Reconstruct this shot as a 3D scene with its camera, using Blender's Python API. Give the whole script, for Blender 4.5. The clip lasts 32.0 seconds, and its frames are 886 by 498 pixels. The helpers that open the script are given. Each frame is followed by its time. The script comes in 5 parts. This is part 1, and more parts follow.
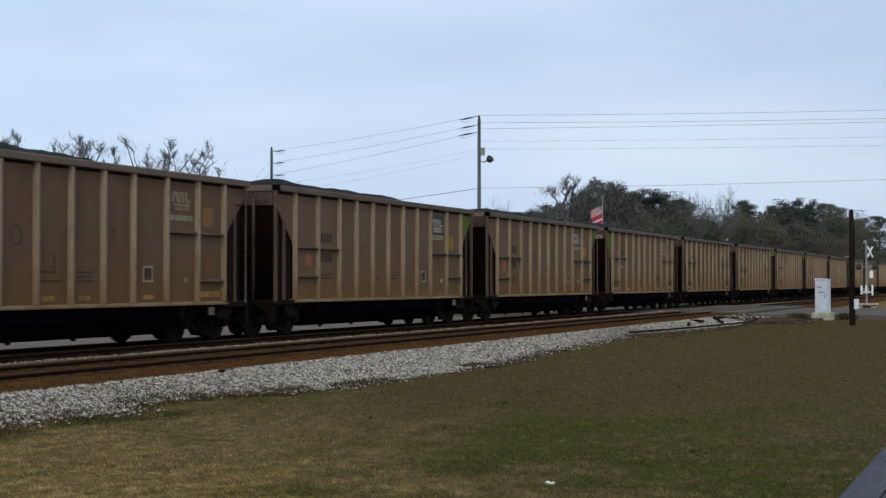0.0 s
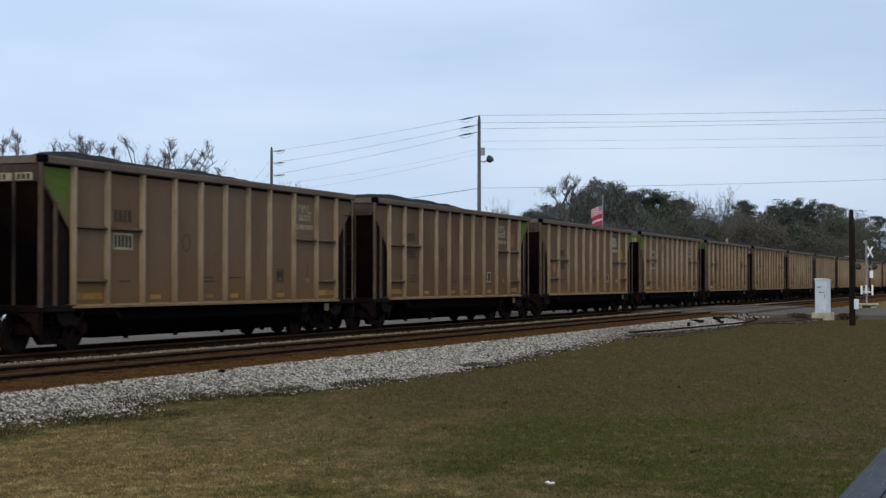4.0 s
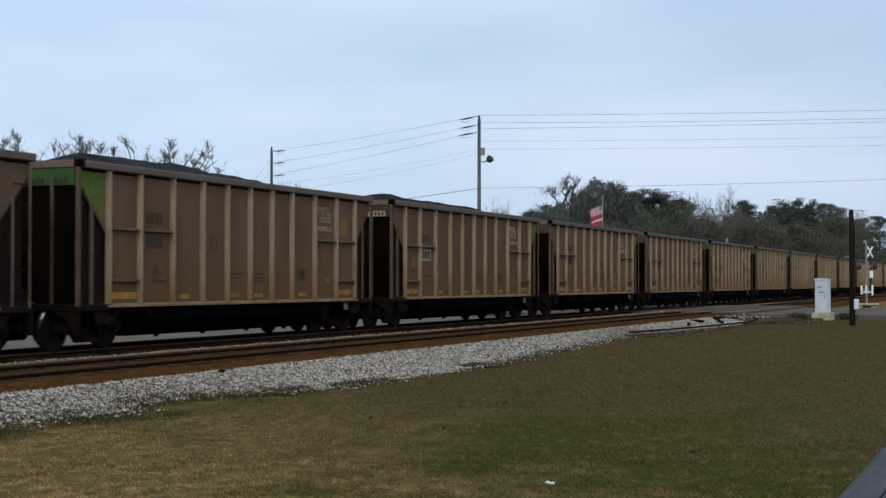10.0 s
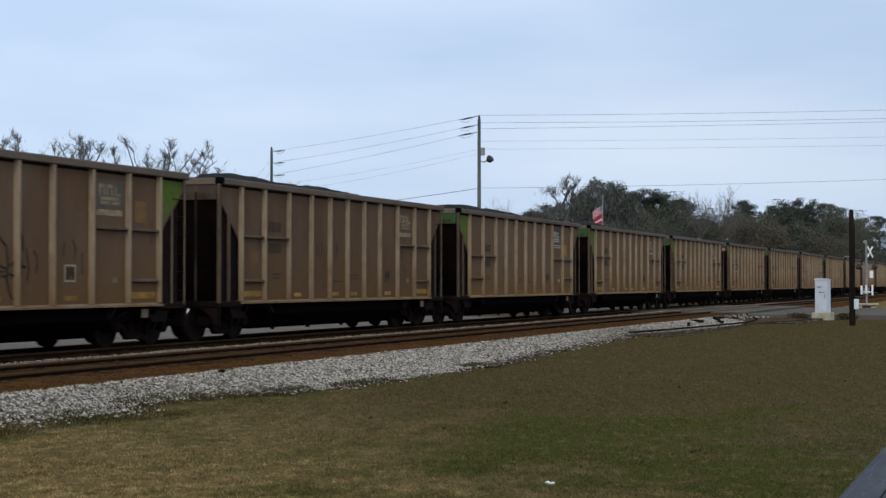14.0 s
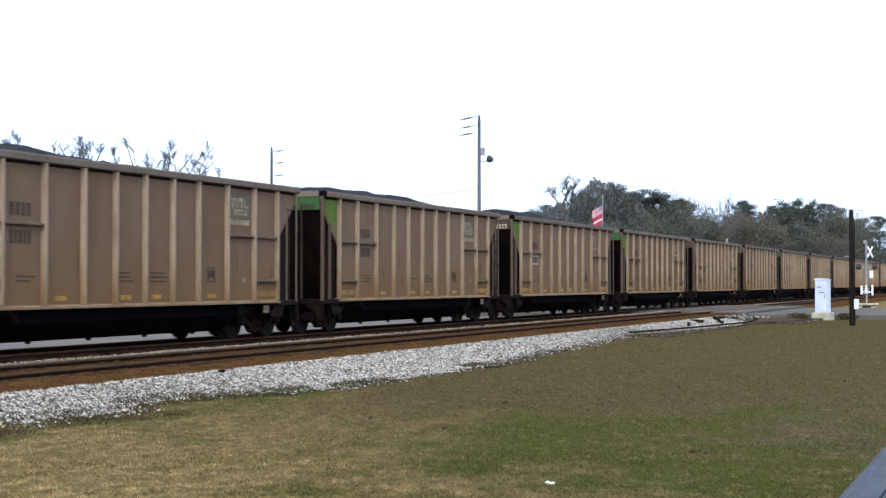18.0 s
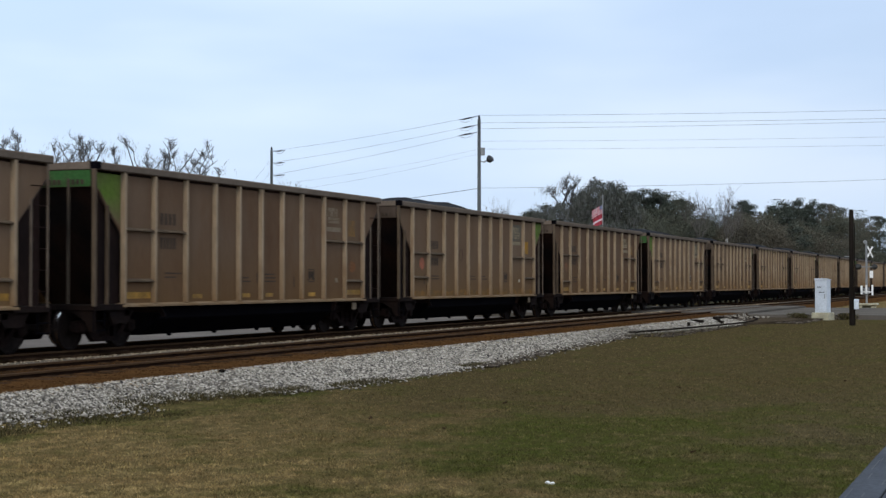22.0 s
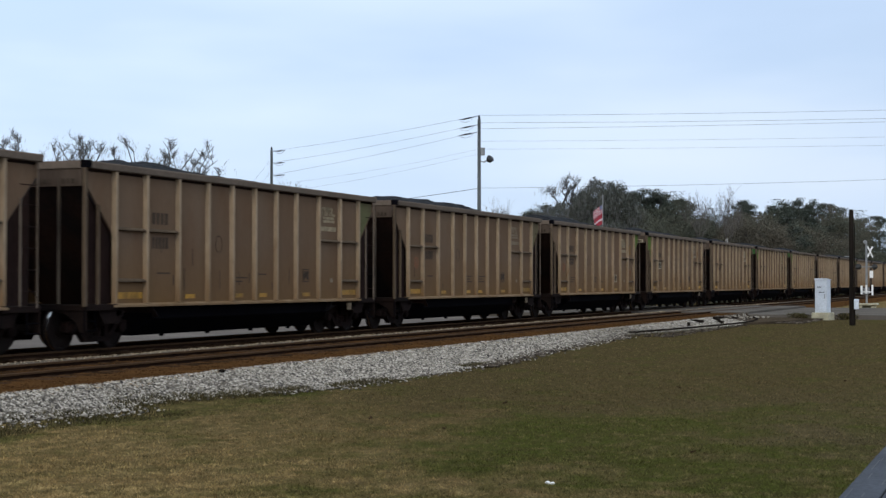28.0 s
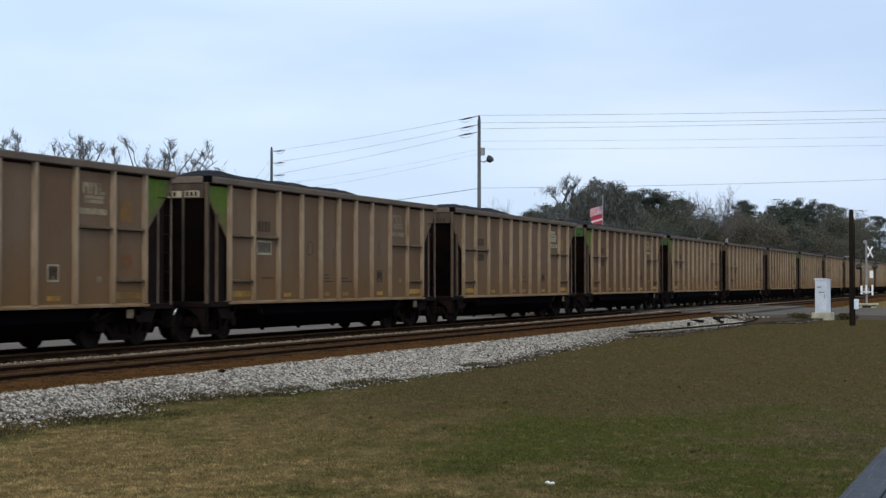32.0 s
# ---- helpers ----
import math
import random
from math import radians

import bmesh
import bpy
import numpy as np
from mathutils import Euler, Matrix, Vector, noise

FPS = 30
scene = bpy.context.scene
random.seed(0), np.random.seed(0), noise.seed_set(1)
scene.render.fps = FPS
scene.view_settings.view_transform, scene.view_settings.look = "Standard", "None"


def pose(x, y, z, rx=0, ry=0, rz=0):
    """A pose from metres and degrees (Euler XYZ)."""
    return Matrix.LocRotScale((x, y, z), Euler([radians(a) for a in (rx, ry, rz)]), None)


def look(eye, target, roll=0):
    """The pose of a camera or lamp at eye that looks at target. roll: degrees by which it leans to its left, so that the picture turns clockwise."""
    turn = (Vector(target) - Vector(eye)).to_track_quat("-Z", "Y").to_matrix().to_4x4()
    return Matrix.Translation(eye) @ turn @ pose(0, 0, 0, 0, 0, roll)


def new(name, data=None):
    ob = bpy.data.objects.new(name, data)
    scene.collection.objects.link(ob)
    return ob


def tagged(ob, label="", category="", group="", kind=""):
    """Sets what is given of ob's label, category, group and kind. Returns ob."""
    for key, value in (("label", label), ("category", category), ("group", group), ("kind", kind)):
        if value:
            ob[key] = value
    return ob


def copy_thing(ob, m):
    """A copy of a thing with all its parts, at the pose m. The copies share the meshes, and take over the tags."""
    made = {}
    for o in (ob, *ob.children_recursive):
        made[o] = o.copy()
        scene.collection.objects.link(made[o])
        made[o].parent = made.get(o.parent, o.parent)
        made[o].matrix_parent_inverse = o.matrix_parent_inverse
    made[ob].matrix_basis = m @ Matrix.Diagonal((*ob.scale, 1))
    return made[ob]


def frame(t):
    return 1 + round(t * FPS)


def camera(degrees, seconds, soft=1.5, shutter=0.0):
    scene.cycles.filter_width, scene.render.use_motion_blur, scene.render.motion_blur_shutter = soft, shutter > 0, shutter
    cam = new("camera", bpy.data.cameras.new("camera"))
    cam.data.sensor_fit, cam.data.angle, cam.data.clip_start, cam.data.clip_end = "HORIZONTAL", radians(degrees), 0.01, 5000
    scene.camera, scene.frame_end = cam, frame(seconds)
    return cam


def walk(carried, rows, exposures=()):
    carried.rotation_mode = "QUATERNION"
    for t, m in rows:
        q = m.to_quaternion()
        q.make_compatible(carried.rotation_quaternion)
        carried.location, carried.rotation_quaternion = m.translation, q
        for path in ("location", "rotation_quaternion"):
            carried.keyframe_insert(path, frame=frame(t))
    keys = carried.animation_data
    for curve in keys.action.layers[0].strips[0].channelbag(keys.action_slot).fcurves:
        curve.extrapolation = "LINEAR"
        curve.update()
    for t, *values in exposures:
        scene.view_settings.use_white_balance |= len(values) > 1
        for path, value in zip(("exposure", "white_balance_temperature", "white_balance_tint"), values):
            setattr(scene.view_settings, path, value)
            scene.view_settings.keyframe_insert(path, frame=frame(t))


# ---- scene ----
# ---- camera ----
# The track runs along +X; the camera stands on the lawn at the origin, rail tops lie 0.33 m above the grass.
RAIL = 0.33
AIM = radians(21.25)
EYE = (0.0, 0.0, 1.762)
AHEAD = (math.cos(AIM), math.sin(AIM), 1.762 + math.tan(radians(1.257)))
cam = camera(32.5, 32.0, 1.4, 0.25)
walk(cam, [(0.0, look(EYE, AHEAD)), (32.0, look(EYE, AHEAD))],
     exposures=[(0.0, 0.0, 6500, 10), (14.5, 0.0, 6500, 10), (16.5, 0.5, 6350, 11), (17.0, 1.10, 6150, 13), (18.0, 1.16, 6100, 13), (19.0, 0.60, 6250, 14), (20.0, 0.28, 6430, 15), (22.0, 0.18, 6500, 10), (32.0, 0.18, 6500, 10)])

# ---- world and sun ----
world = bpy.data.worlds.new("world")
scene.world = world
world.use_nodes = True
wn, wl = world.node_tree.nodes, world.node_tree.links
wn.clear()
w_out = wn.new("ShaderNodeOutputWorld")
w_mix = wn.new("ShaderNodeMixShader")
w_sky = wn.new("ShaderNodeBackground")
w_cloud = wn.new("ShaderNodeBackground")
sky = wn.new("ShaderNodeTexSky")
sky.sky_type, sky.sun_disc = "NISHITA", False
sky.sun_elevation, sky.sun_rotation = radians(33), radians(264)
w_sky.inputs["Strength"].default_value = 0.06
co = wn.new("ShaderNodeTexCoord")
stretch = wn.new("ShaderNodeMapping")
stretch.inputs["Scale"].default_value = (1.0, 1.0, 4.5)
veil = wn.new("ShaderNodeTexNoise")
veil.inputs["Scale"].default_value, veil.inputs["Detail"].default_value = 2.3, 4.0
veil.inputs["Roughness"].default_value = 0.45
ramp = wn.new("ShaderNodeValToRGB")
ramp.color_ramp.elements[0].position, ramp.color_ramp.elements[1].position = 0.36, 0.66
ramp.color_ramp.elements[0].color, ramp.color_ramp.elements[1].color = (0.78, 0.78, 0.78, 1), (1, 1, 1, 1)
tint = wn.new("ShaderNodeValToRGB")
tint.color_ramp.elements[0].position, tint.color_ramp.elements[1].position = 0.35, 0.65
tint.color_ramp.elements[0].color, tint.color_ramp.elements[1].color = (0.585, 0.747, 1.0, 1), (0.724, 0.843, 1.0, 1)
wl.new(co.outputs["Generated"], stretch.inputs["Vector"])
wl.new(stretch.outputs["Vector"], veil.inputs["Vector"])
wl.new(veil.outputs["Fac"], ramp.inputs["Fac"])
# the veil is brighter on the sun's side of the sky and overhead
sunward = wn.new("ShaderNodeVectorMath")
sunward.operation = "DOT_PRODUCT"
sunward.inputs[1].default_value = (-1.0, 0.55, 1.15)
glow = wn.new("ShaderNodeMapRange")
glow.inputs["From Min"].default_value, glow.inputs["From Max"].default_value = -1.0, 1.0
glow.inputs["To Min"].default_value, glow.inputs["To Max"].default_value = 0.83, 1.62
wl.new(co.outputs["Generated"], sunward.inputs[0])
wl.new(sunward.outputs["Value"], glow.inputs["Value"])
lean = wn.new("ShaderNodeMath")
lean.operation = "MULTIPLY_ADD"
lean.inputs[1].default_value = 0.24
wl.new(sunward.outputs["Value"], lean.inputs[0])
offset = wn.new("ShaderNodeMath")
offset.operation = "ADD"
offset.inputs[1].default_value = 0.10
wl.new(veil.outputs["Fac"], offset.inputs[0])
wl.new(offset.outputs["Value"], lean.inputs[2])
wl.new(lean.outputs["Value"], tint.inputs["Fac"])
wl.new(glow.outputs["Result"], w_cloud.inputs["Strength"])
wl.new(sky.outputs["Color"], w_sky.inputs["Color"])
wl.new(tint.outputs["Color"], w_cloud.inputs["Color"])
wl.new(ramp.outputs["Color"], w_mix.inputs["Fac"])
wl.new(w_sky.outputs["Background"], w_mix.inputs[1])
wl.new(w_cloud.outputs["Background"], w_mix.inputs[2])
wl.new(w_mix.outputs["Shader"], w_out.inputs["Surface"])

sun_data = bpy.data.lights.new("sun", "SUN")
sun_data.energy, sun_data.angle, sun_data.color = 0.95, radians(14), (1.0, 0.87, 0.66)
sun = new("sun", sun_data)
sun.matrix_world = look((0, 0, 50), (26, 6, 33))


# ---- materials ----
def surface(name, base, rough=0.8, dark=0.6, scale=3.0, fine=40.0, bump=0.15, metal=0.0, streak=1.0, other=None, spread=0.0, spec=0.3, stain=None, dust=None):
    """A weathered surface: a base colour broken by large stains and fine grain, with relief. other: a second colour for the large patches; spread: change from object to object;
    dust: a colour thrown up from below, and the heights between which it thins out."""
    m = bpy.data.materials.new(name)
    m.use_nodes = True
    n, l = m.node_tree.nodes, m.node_tree.links
    b = n["Principled BSDF"]
    b.inputs["Roughness"].default_value, b.inputs["Metallic"].default_value = rough, metal
    b.inputs["Specular IOR Level"].default_value = spec
    tc, mp = n.new("ShaderNodeTexCoord"), n.new("ShaderNodeMapping")
    mp.inputs["Scale"].default_value = (1.0, 1.0, streak)
    info = n.new("ShaderNodeObjectInfo")
    shift = n.new("ShaderNodeVectorMath")
    shift.operation = "SCALE"
    shift.inputs[0].default_value = (37.0, 11.0, 23.0)
    l.new(info.outputs["Random"], shift.inputs["Scale"])
    l.new(shift.outputs["Vector"], mp.inputs["Location"])
    l.new(tc.outputs["Object"], mp.inputs["Vector"])
    big, small = n.new("ShaderNodeTexNoise"), n.new("ShaderNodeTexNoise")
    big.inputs["Scale"].default_value, big.inputs["Detail"].default_value = scale, 5.0
    small.inputs["Scale"].default_value, small.inputs["Detail"].default_value = fine, 4.0
    l.new(mp.outputs["Vector"], big.inputs["Vector"])
    l.new(mp.outputs["Vector"], small.inputs["Vector"])
    low = other or tuple(c * dark for c in base)
    r1 = n.new("ShaderNodeValToRGB")
    r1.color_ramp.elements[0].position, r1.color_ramp.elements[1].position = 0.34, 0.64
    r1.color_ramp.elements[0].color, r1.color_ramp.elements[1].color = (*low, 1), (*base, 1)
    l.new(big.outputs["Fac"], r1.inputs["Fac"])
    if stain:
        colour, size, lo, hi = stain
        t3, f3, mx = n.new("ShaderNodeTexNoise"), n.new("ShaderNodeMapRange"), n.new("ShaderNodeMix")
        t3.inputs["Scale"].default_value, t3.inputs["Detail"].default_value = size, 7.0
        t3.inputs["Roughness"].default_value = 0.65
        f3.inputs["From Min"].default_value, f3.inputs["From Max"].default_value = lo, hi
        mx.data_type = "RGBA"
        l.new(mp.outputs["Vector"], t3.inputs["Vector"])
        l.new(t3.outputs["Fac"], f3.inputs["Value"])
        l.new(f3.outputs["Result"], mx.inputs["Factor"])
        a_in = [i for i in mx.inputs if i.type == "RGBA"]
        l.new(r1.outputs["Color"], a_in[0])
        a_in[1].default_value = (*colour, 1)
        r1 = mx
    if dust:
        colour, z_full, z_none = dust
        split, rise, ragged, mx = n.new("ShaderNodeSeparateXYZ"), n.new("ShaderNodeMapRange"), n.new("ShaderNodeMath"), n.new("ShaderNodeMix")
        rise.inputs["From Min"].default_value, rise.inputs["From Max"].default_value = z_none, z_full
        rise.inputs["To Max"].default_value = 1.6
        ragged.operation = "MULTIPLY"
        mx.data_type = "RGBA"
        l.new(tc.outputs["Object"], split.inputs["Vector"])
        l.new(split.outputs["Z"], rise.inputs["Value"])
        l.new(rise.outputs["Result"], ragged.inputs[0])
        l.new(big.outputs["Fac"], ragged.inputs[1])
        l.new(ragged.outputs["Value"], mx.inputs["Factor"])
        a_in = [i for i in mx.inputs if i.type == "RGBA"]
        l.new([o for o in r1.outputs if o.type == "RGBA"][0], a_in[0])
        a_in[1].default_value = (*colour, 1)
        r1 = mx
    r2 = n.new("ShaderNodeMapRange")
    r2.inputs["From Min"].default_value, r2.inputs["From Max"].default_value = 0.25, 0.75
    r2.inputs["To Min"].default_value, r2.inputs["To Max"].default_value = 0.5 + dark / 2.6, 1.5 - dark / 2.6
    l.new(small.outputs["Fac"], r2.inputs["Value"])
    mul = n.new("ShaderNodeVectorMath")
    mul.operation = "SCALE"
    l.new([o for o in r1.outputs if o.type == "RGBA"][0], mul.inputs[0])
    l.new(r2.outputs["Result"], mul.inputs["Scale"])
    last = mul
    if spread:
        r3 = n.new("ShaderNodeMapRange")
        r3.inputs["To Min"].default_value, r3.inputs["To Max"].default_value = 1 - spread, 1 + spread
        l.new(info.outputs["Random"], r3.inputs["Value"])
        last = n.new("ShaderNodeVectorMath")
        last.operation = "SCALE"
        l.new(mul.outputs["Vector"], last.inputs[0])
        l.new(r3.outputs["Result"], last.inputs["Scale"])
    l.new(last.outputs["Vector"], b.inputs["Base Color"])
    if bump:
        bp = n.new("ShaderNodeBump")
        bp.inputs["Strength"].default_value, bp.inputs["Distance"].default_value = bump, 0.02
        l.new(small.outputs["Fac"], bp.inputs["Height"])
        l.new(bp.outputs["Normal"], b.inputs["Normal"])
    return m


def islands(name, dark, light, rough=0.9, middle=None):
    """For joined stones, blades and leaves: each piece takes its own shade between dark and light."""
    m = bpy.data.materials.new(name)
    m.use_nodes = True
    n, l = m.node_tree.nodes, m.node_tree.links
    b = n["Principled BSDF"]
    b.inputs["Roughness"].default_value, b.inputs["Specular IOR Level"].default_value = rough, 0.0
    g, r = n.new("ShaderNodeNewGeometry"), n.new("ShaderNodeValToRGB")
    r.color_ramp.elements[0].color, r.color_ramp.elements[1].color = (*dark, 1), (*light, 1)
    if middle:
        e = r.color_ramp.elements.new(0.5)
        e.color = (*middle, 1)
    l.new(g.outputs["Random Per Island"], r.inputs["Fac"])
    l.new(r.outputs["Color"], b.inputs["Base Color"])
    return m


TAN = surface("weathered_tan_paint", (0.141, 0.095, 0.063), 0.85, 1.14, 0.8, 16.0, 0.03, streak=0.35, spread=0.06, other=(0.120, 0.074, 0.045), spec=0.03, stain=((0.118, 0.067, 0.040), 1.3, 0.52, 0.80), dust=((0.132, 0.074, 0.032), 0.98, 2.4))
BROWN = surface("sooty_brown_paint", (0.124, 0.082, 0.054), 0.85, 1.14, 0.8, 16.0, 0.03, streak=0.35, spread=0.06, other=(0.094, 0.054, 0.032), spec=0.03, stain=((0.105, 0.058, 0.032), 1.3, 0.48, 0.76), dust=((0.112, 0.062, 0.028), 0.98, 2.5))
POST = surface("tan_post_paint", (0.272, 0.206, 0.140), 0.85, 0.85, 1.5, 12.0, 0.05, streak=0.3, spread=0.06, spec=0.03, stain=((0.145, 0.089, 0.051), 3.0, 0.54, 0.74), dust=((0.160, 0.100, 0.052), 0.95, 2.2))
CORNER = surface("dull_brown_post_paint", (0.092, 0.067, 0.046), 0.85, 0.75, 1.5, 12.0, 0.05, streak=0.3, spread=0.05, spec=0.03)
SOOTY_POST = surface("sooty_end_post_paint", (0.096, 0.074, 0.056), 0.9, 0.7, 1.1, 9.0, 0.05, streak=0.35, spread=0.1, other=(0.022, 0.017, 0.014), spec=0.02)
END_PAINT = surface("sooty_end_paint", (0.070, 0.051, 0.038), 0.85, 0.8, 1.2, 9.0, 0.05, streak=0.3, spread=0.1, other=(0.044, 0.031, 0.024), spec=0.08)
CHORD = surface("dusty_chord_paint", (0.125, 0.097, 0.076), 0.85, 0.8, 1.0, 14.0, 0.08, spread=0.06, spec=0.03)
STILE = surface("grey_ladder_stile_paint", (0.125, 0.100, 0.080), 0.85, 0.75, 1.5, 12.0, 0.05, streak=0.3, spread=0.08, other=(0.075, 0.056, 0.042), spec=0.03)
# dark brown steel of the ends; also paints the shade strip under the chord
VOID = surface("dark_brown_steel_and_chord_shade", (0.019, 0.0102, 0.0080), 0.9, 0.6, 1.1, 11.0, 0.1, streak=0.4, spread=0.1, other=(0.012, 0.0080, 0.0072), spec=0.03)
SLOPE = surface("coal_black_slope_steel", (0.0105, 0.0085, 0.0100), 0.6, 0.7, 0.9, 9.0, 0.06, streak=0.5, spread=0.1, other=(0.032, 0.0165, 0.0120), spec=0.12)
DUSTY = surface("dusty_underframe_steel", (0.0130, 0.0082, 0.0068), 0.85, 0.7, 2.0, 18.0, 0.1, spread=0.1, other=(0.0085, 0.006, 0.0054), spec=0.03)
BLACK = surface("black_underframe", (0.0028, 0.0025, 0.0036), 0.85, 0.7, 1.5, 18.0, 0.1, spec=0.02)
TRUCK = surface("oily_cast_steel", (0.0145, 0.0084, 0.0070), 0.85, 0.6, 4.0, 30.0, 0.15, other=(0.0065, 0.0046, 0.0042), spec=0.04)
TREAD = surface("polished_wheel_tread", (0.75, 0.73, 0.70), 0.25, 0.9, 4.0, 30.0, 0.0, metal=1.0)
WHEEL_FACE = surface("brown_wheel_plate", (0.015, 0.0105, 0.0090), 0.8, 0.6, 5.0, 30.0, 0.1, spec=0.05)
GREEN = surface("faded_green_paint", (0.078, 0.126, 0.019), 0.75, 0.85, 1.6, 16.0, 0.06, streak=0.5, other=(0.086, 0.104, 0.030), spec=0.06, dust=((0.120, 0.090, 0.050), 2.72, 3.30))
OLIVE = surface("worn_olive_paint", (0.098, 0.098, 0.046), 0.8, 0.85, 1.6, 16.0, 0.05, streak=0.5, other=(0.112, 0.084, 0.048), spec=0.05)
BRIGHT_GREEN = surface("bright_green_paint", (0.030, 0.084, 0.025), 0.8, 0.7, 2.2, 16.0, 0.05, other=(0.038, 0.060, 0.024), spec=0.05)
YELLOW = surface("yellow_reflective_strip", (0.275, 0.140, 0.016), 0.6, 0.55, 3.0, 22.0, 0.05, spread=0.3)
ORANGE = surface("faded_orange_patch", (0.180, 0.098, 0.034), 0.8, 0.8, 3.0, 20.0, 0.05, other=(0.135, 0.084, 0.044), spread=0.12, spec=0.05)
FRESH_ORANGE = surface("orange_painted_patch", (0.275, 0.138, 0.016), 0.75, 0.85, 3.0, 20.0, 0.04, other=(0.215, 0.112, 0.026), spec=0.05)
RUSTY_PATCH = surface("rusty_red_patch", (0.150, 0.066, 0.030), 0.85, 0.8, 3.0, 20.0, 0.05, other=(0.118, 0.070, 0.040), spread=0.1, spec=0.03)
RED_PAINT = surface("orange_red_spray", (0.29, 0.066, 0.026), 0.7, 0.7, 5.0, 22.0, 0.05, other=(0.20, 0.072, 0.036))
FAINT_RED = surface("worn_red_spray", (0.165, 0.074, 0.042), 0.8, 0.8, 5.0, 22.0, 0.05, other=(0.135, 0.078, 0.047), spec=0.03)
PALE = surface("dusty_white_stencil", (0.245, 0.195, 0.125), 0.75, 0.6, 5.0, 26.0, 0.04, spread=0.15, spec=0.05)
WHITE = surface("dusty_white_plate", (0.340, 0.295, 0.210), 0.75, 0.7, 5.0, 26.0, 0.04, spec=0.05)
SLATE = surface("slate_blue_painted_panel", (0.040, 0.053, 0.060), 0.75, 0.8, 3.0, 20.0, 0.04, other=(0.062, 0.062, 0.056), spec=0.05)
FAINT = surface("worn_stencil", (0.048, 0.034, 0.025), 0.8, 0.8, 8.0, 30.0, 0.04, other=(0.066, 0.046, 0.031), spec=0.05)
BLUE = surface("faded_grey_panel", (0.086, 0.080, 0.064), 0.75, 0.8, 3.0, 20.0, 0.04, other=(0.110, 0.084, 0.058), spec=0.05)
FAINT_PALE = surface("almost_worn_off_paint", (0.178, 0.138, 0.094), 0.75, 0.75, 6.0, 26.0, 0.04, other=(0.135, 0.095, 0.058), spec=0.1)
INK = surface("dark_spray_paint", (0.046, 0.034, 0.025), 0.8, 0.6, 6.0, 30.0, 0.03, spec=0.08)
ORANGE_DUST = surface("orange_road_dust", (0.165, 0.086, 0.028), 0.9, 0.7, 3.0, 18.0, 0.05, other=(0.108, 0.066, 0.033), spread=0.1, spec=0.05)
COAL = surface("loose_coal", (0.009, 0.009, 0.0105), 0.9, 0.4, 6.0, 30.0, 0.9, spec=0.12)
# rust darkened below the head's tone to paint the shade on the web
SHADED_RUST = surface("rusty_rail_steel_with_web_shade", (0.022, 0.0125, 0.008), 0.9, 0.7, 3.0, 40.0, 0.15, spec=0.0)
RAILHEAD = surface("worn_rail_head", (0.056, 0.031, 0.016), 0.8, 0.8, 3.0, 30.0, 0.05, spec=0.03)
TIE = surface("creosoted_tie", (0.045, 0.027, 0.016), 0.9, 0.5, 5.0, 30.0, 0.4, spread=0.3, spec=0.0)
DIRTY = surface("rust_stained_ballast", (0.072, 0.035, 0.0135), 0.95, 0.6, 1.3, 22.0, 0.6, other=(0.046, 0.023, 0.0096), spec=0.0)
BED = surface("pale_ballast_bed", (0.135, 0.117, 0.092), 0.95, 0.6, 2.0, 26.0, 0.8, spec=0.0)
ASPHALT = surface("worn_asphalt", (0.105, 0.093, 0.080), 0.9, 0.75, 0.3, 30.0, 0.2, spec=0.0)
PALE_ROAD = surface("pale_concrete_road", (0.128, 0.111, 0.098), 0.9, 0.75, 0.3, 20.0, 0.2, spec=0.0)
SOIL = surface("bare_soil", (0.066, 0.050, 0.034), 0.95, 0.5, 0.9, 14.0, 0.6, spec=0.0)
WOOD = surface("weathered_pole_wood", (0.096, 0.106, 0.110), 0.9, 0.65, 3.0, 30.0, 0.2, streak=0.1, spec=0.05)
DARK_WOOD = surface("tarred_pole_wood", (0.019, 0.0155, 0.013), 0.85, 0.6, 3.0, 30.0, 0.2, streak=0.1, spec=0.0)
BOARD = surface("grey_weathered_board", (0.040, 0.044, 0.053), 0.8, 0.6, 2.0, 30.0, 0.4, spread=0.1, spec=0.15)
STEEL = surface("grey_galvanised_steel", (0.24, 0.245, 0.25), 0.5, 0.8, 4.0, 30.0, 0.05, metal=0.3)
CABINET = surface("pale_cabinet_paint", (0.50, 0.54, 0.60), 0.55, 0.85, 1.5, 14.0, 0.04)
CONCRETE = surface("yellowed_concrete", (0.38, 0.35, 0.25), 0.9, 0.7, 2.5, 26.0, 0.3)
SIGN_WHITE = surface("white_sign_paint", (0.75, 0.75, 0.74), 0.5, 0.9, 4.0, 20.0, 0.02)
MATT_BLACK = surface("matt_black_paint", (0.015, 0.015, 0.016), 0.6, 0.8, 4.0, 20.0, 0.03)
WIRE = surface("dull_wire", (0.085, 0.098, 0.118), 0.7, 0.8, 2.0, 20.0, 0.0, spec=0.1)
FLAG_RED = surface("red_flag_cloth", (0.33, 0.034, 0.056), 0.8, 0.8, 6.0, 60.0, 0.05)
FLAG_WHITE = surface("white_flag_cloth", (0.50, 0.45, 0.47), 0.8, 0.9, 6.0, 60.0, 0.05)
FLAG_BLUE = surface("blue_flag_cloth", (0.16, 0.17, 0.26), 0.8, 0.8, 6.0, 60.0, 0.05)
BARK = surface("grey_bark", (0.058, 0.052, 0.047), 0.95, 0.5, 2.0, 14.0, 0.5)
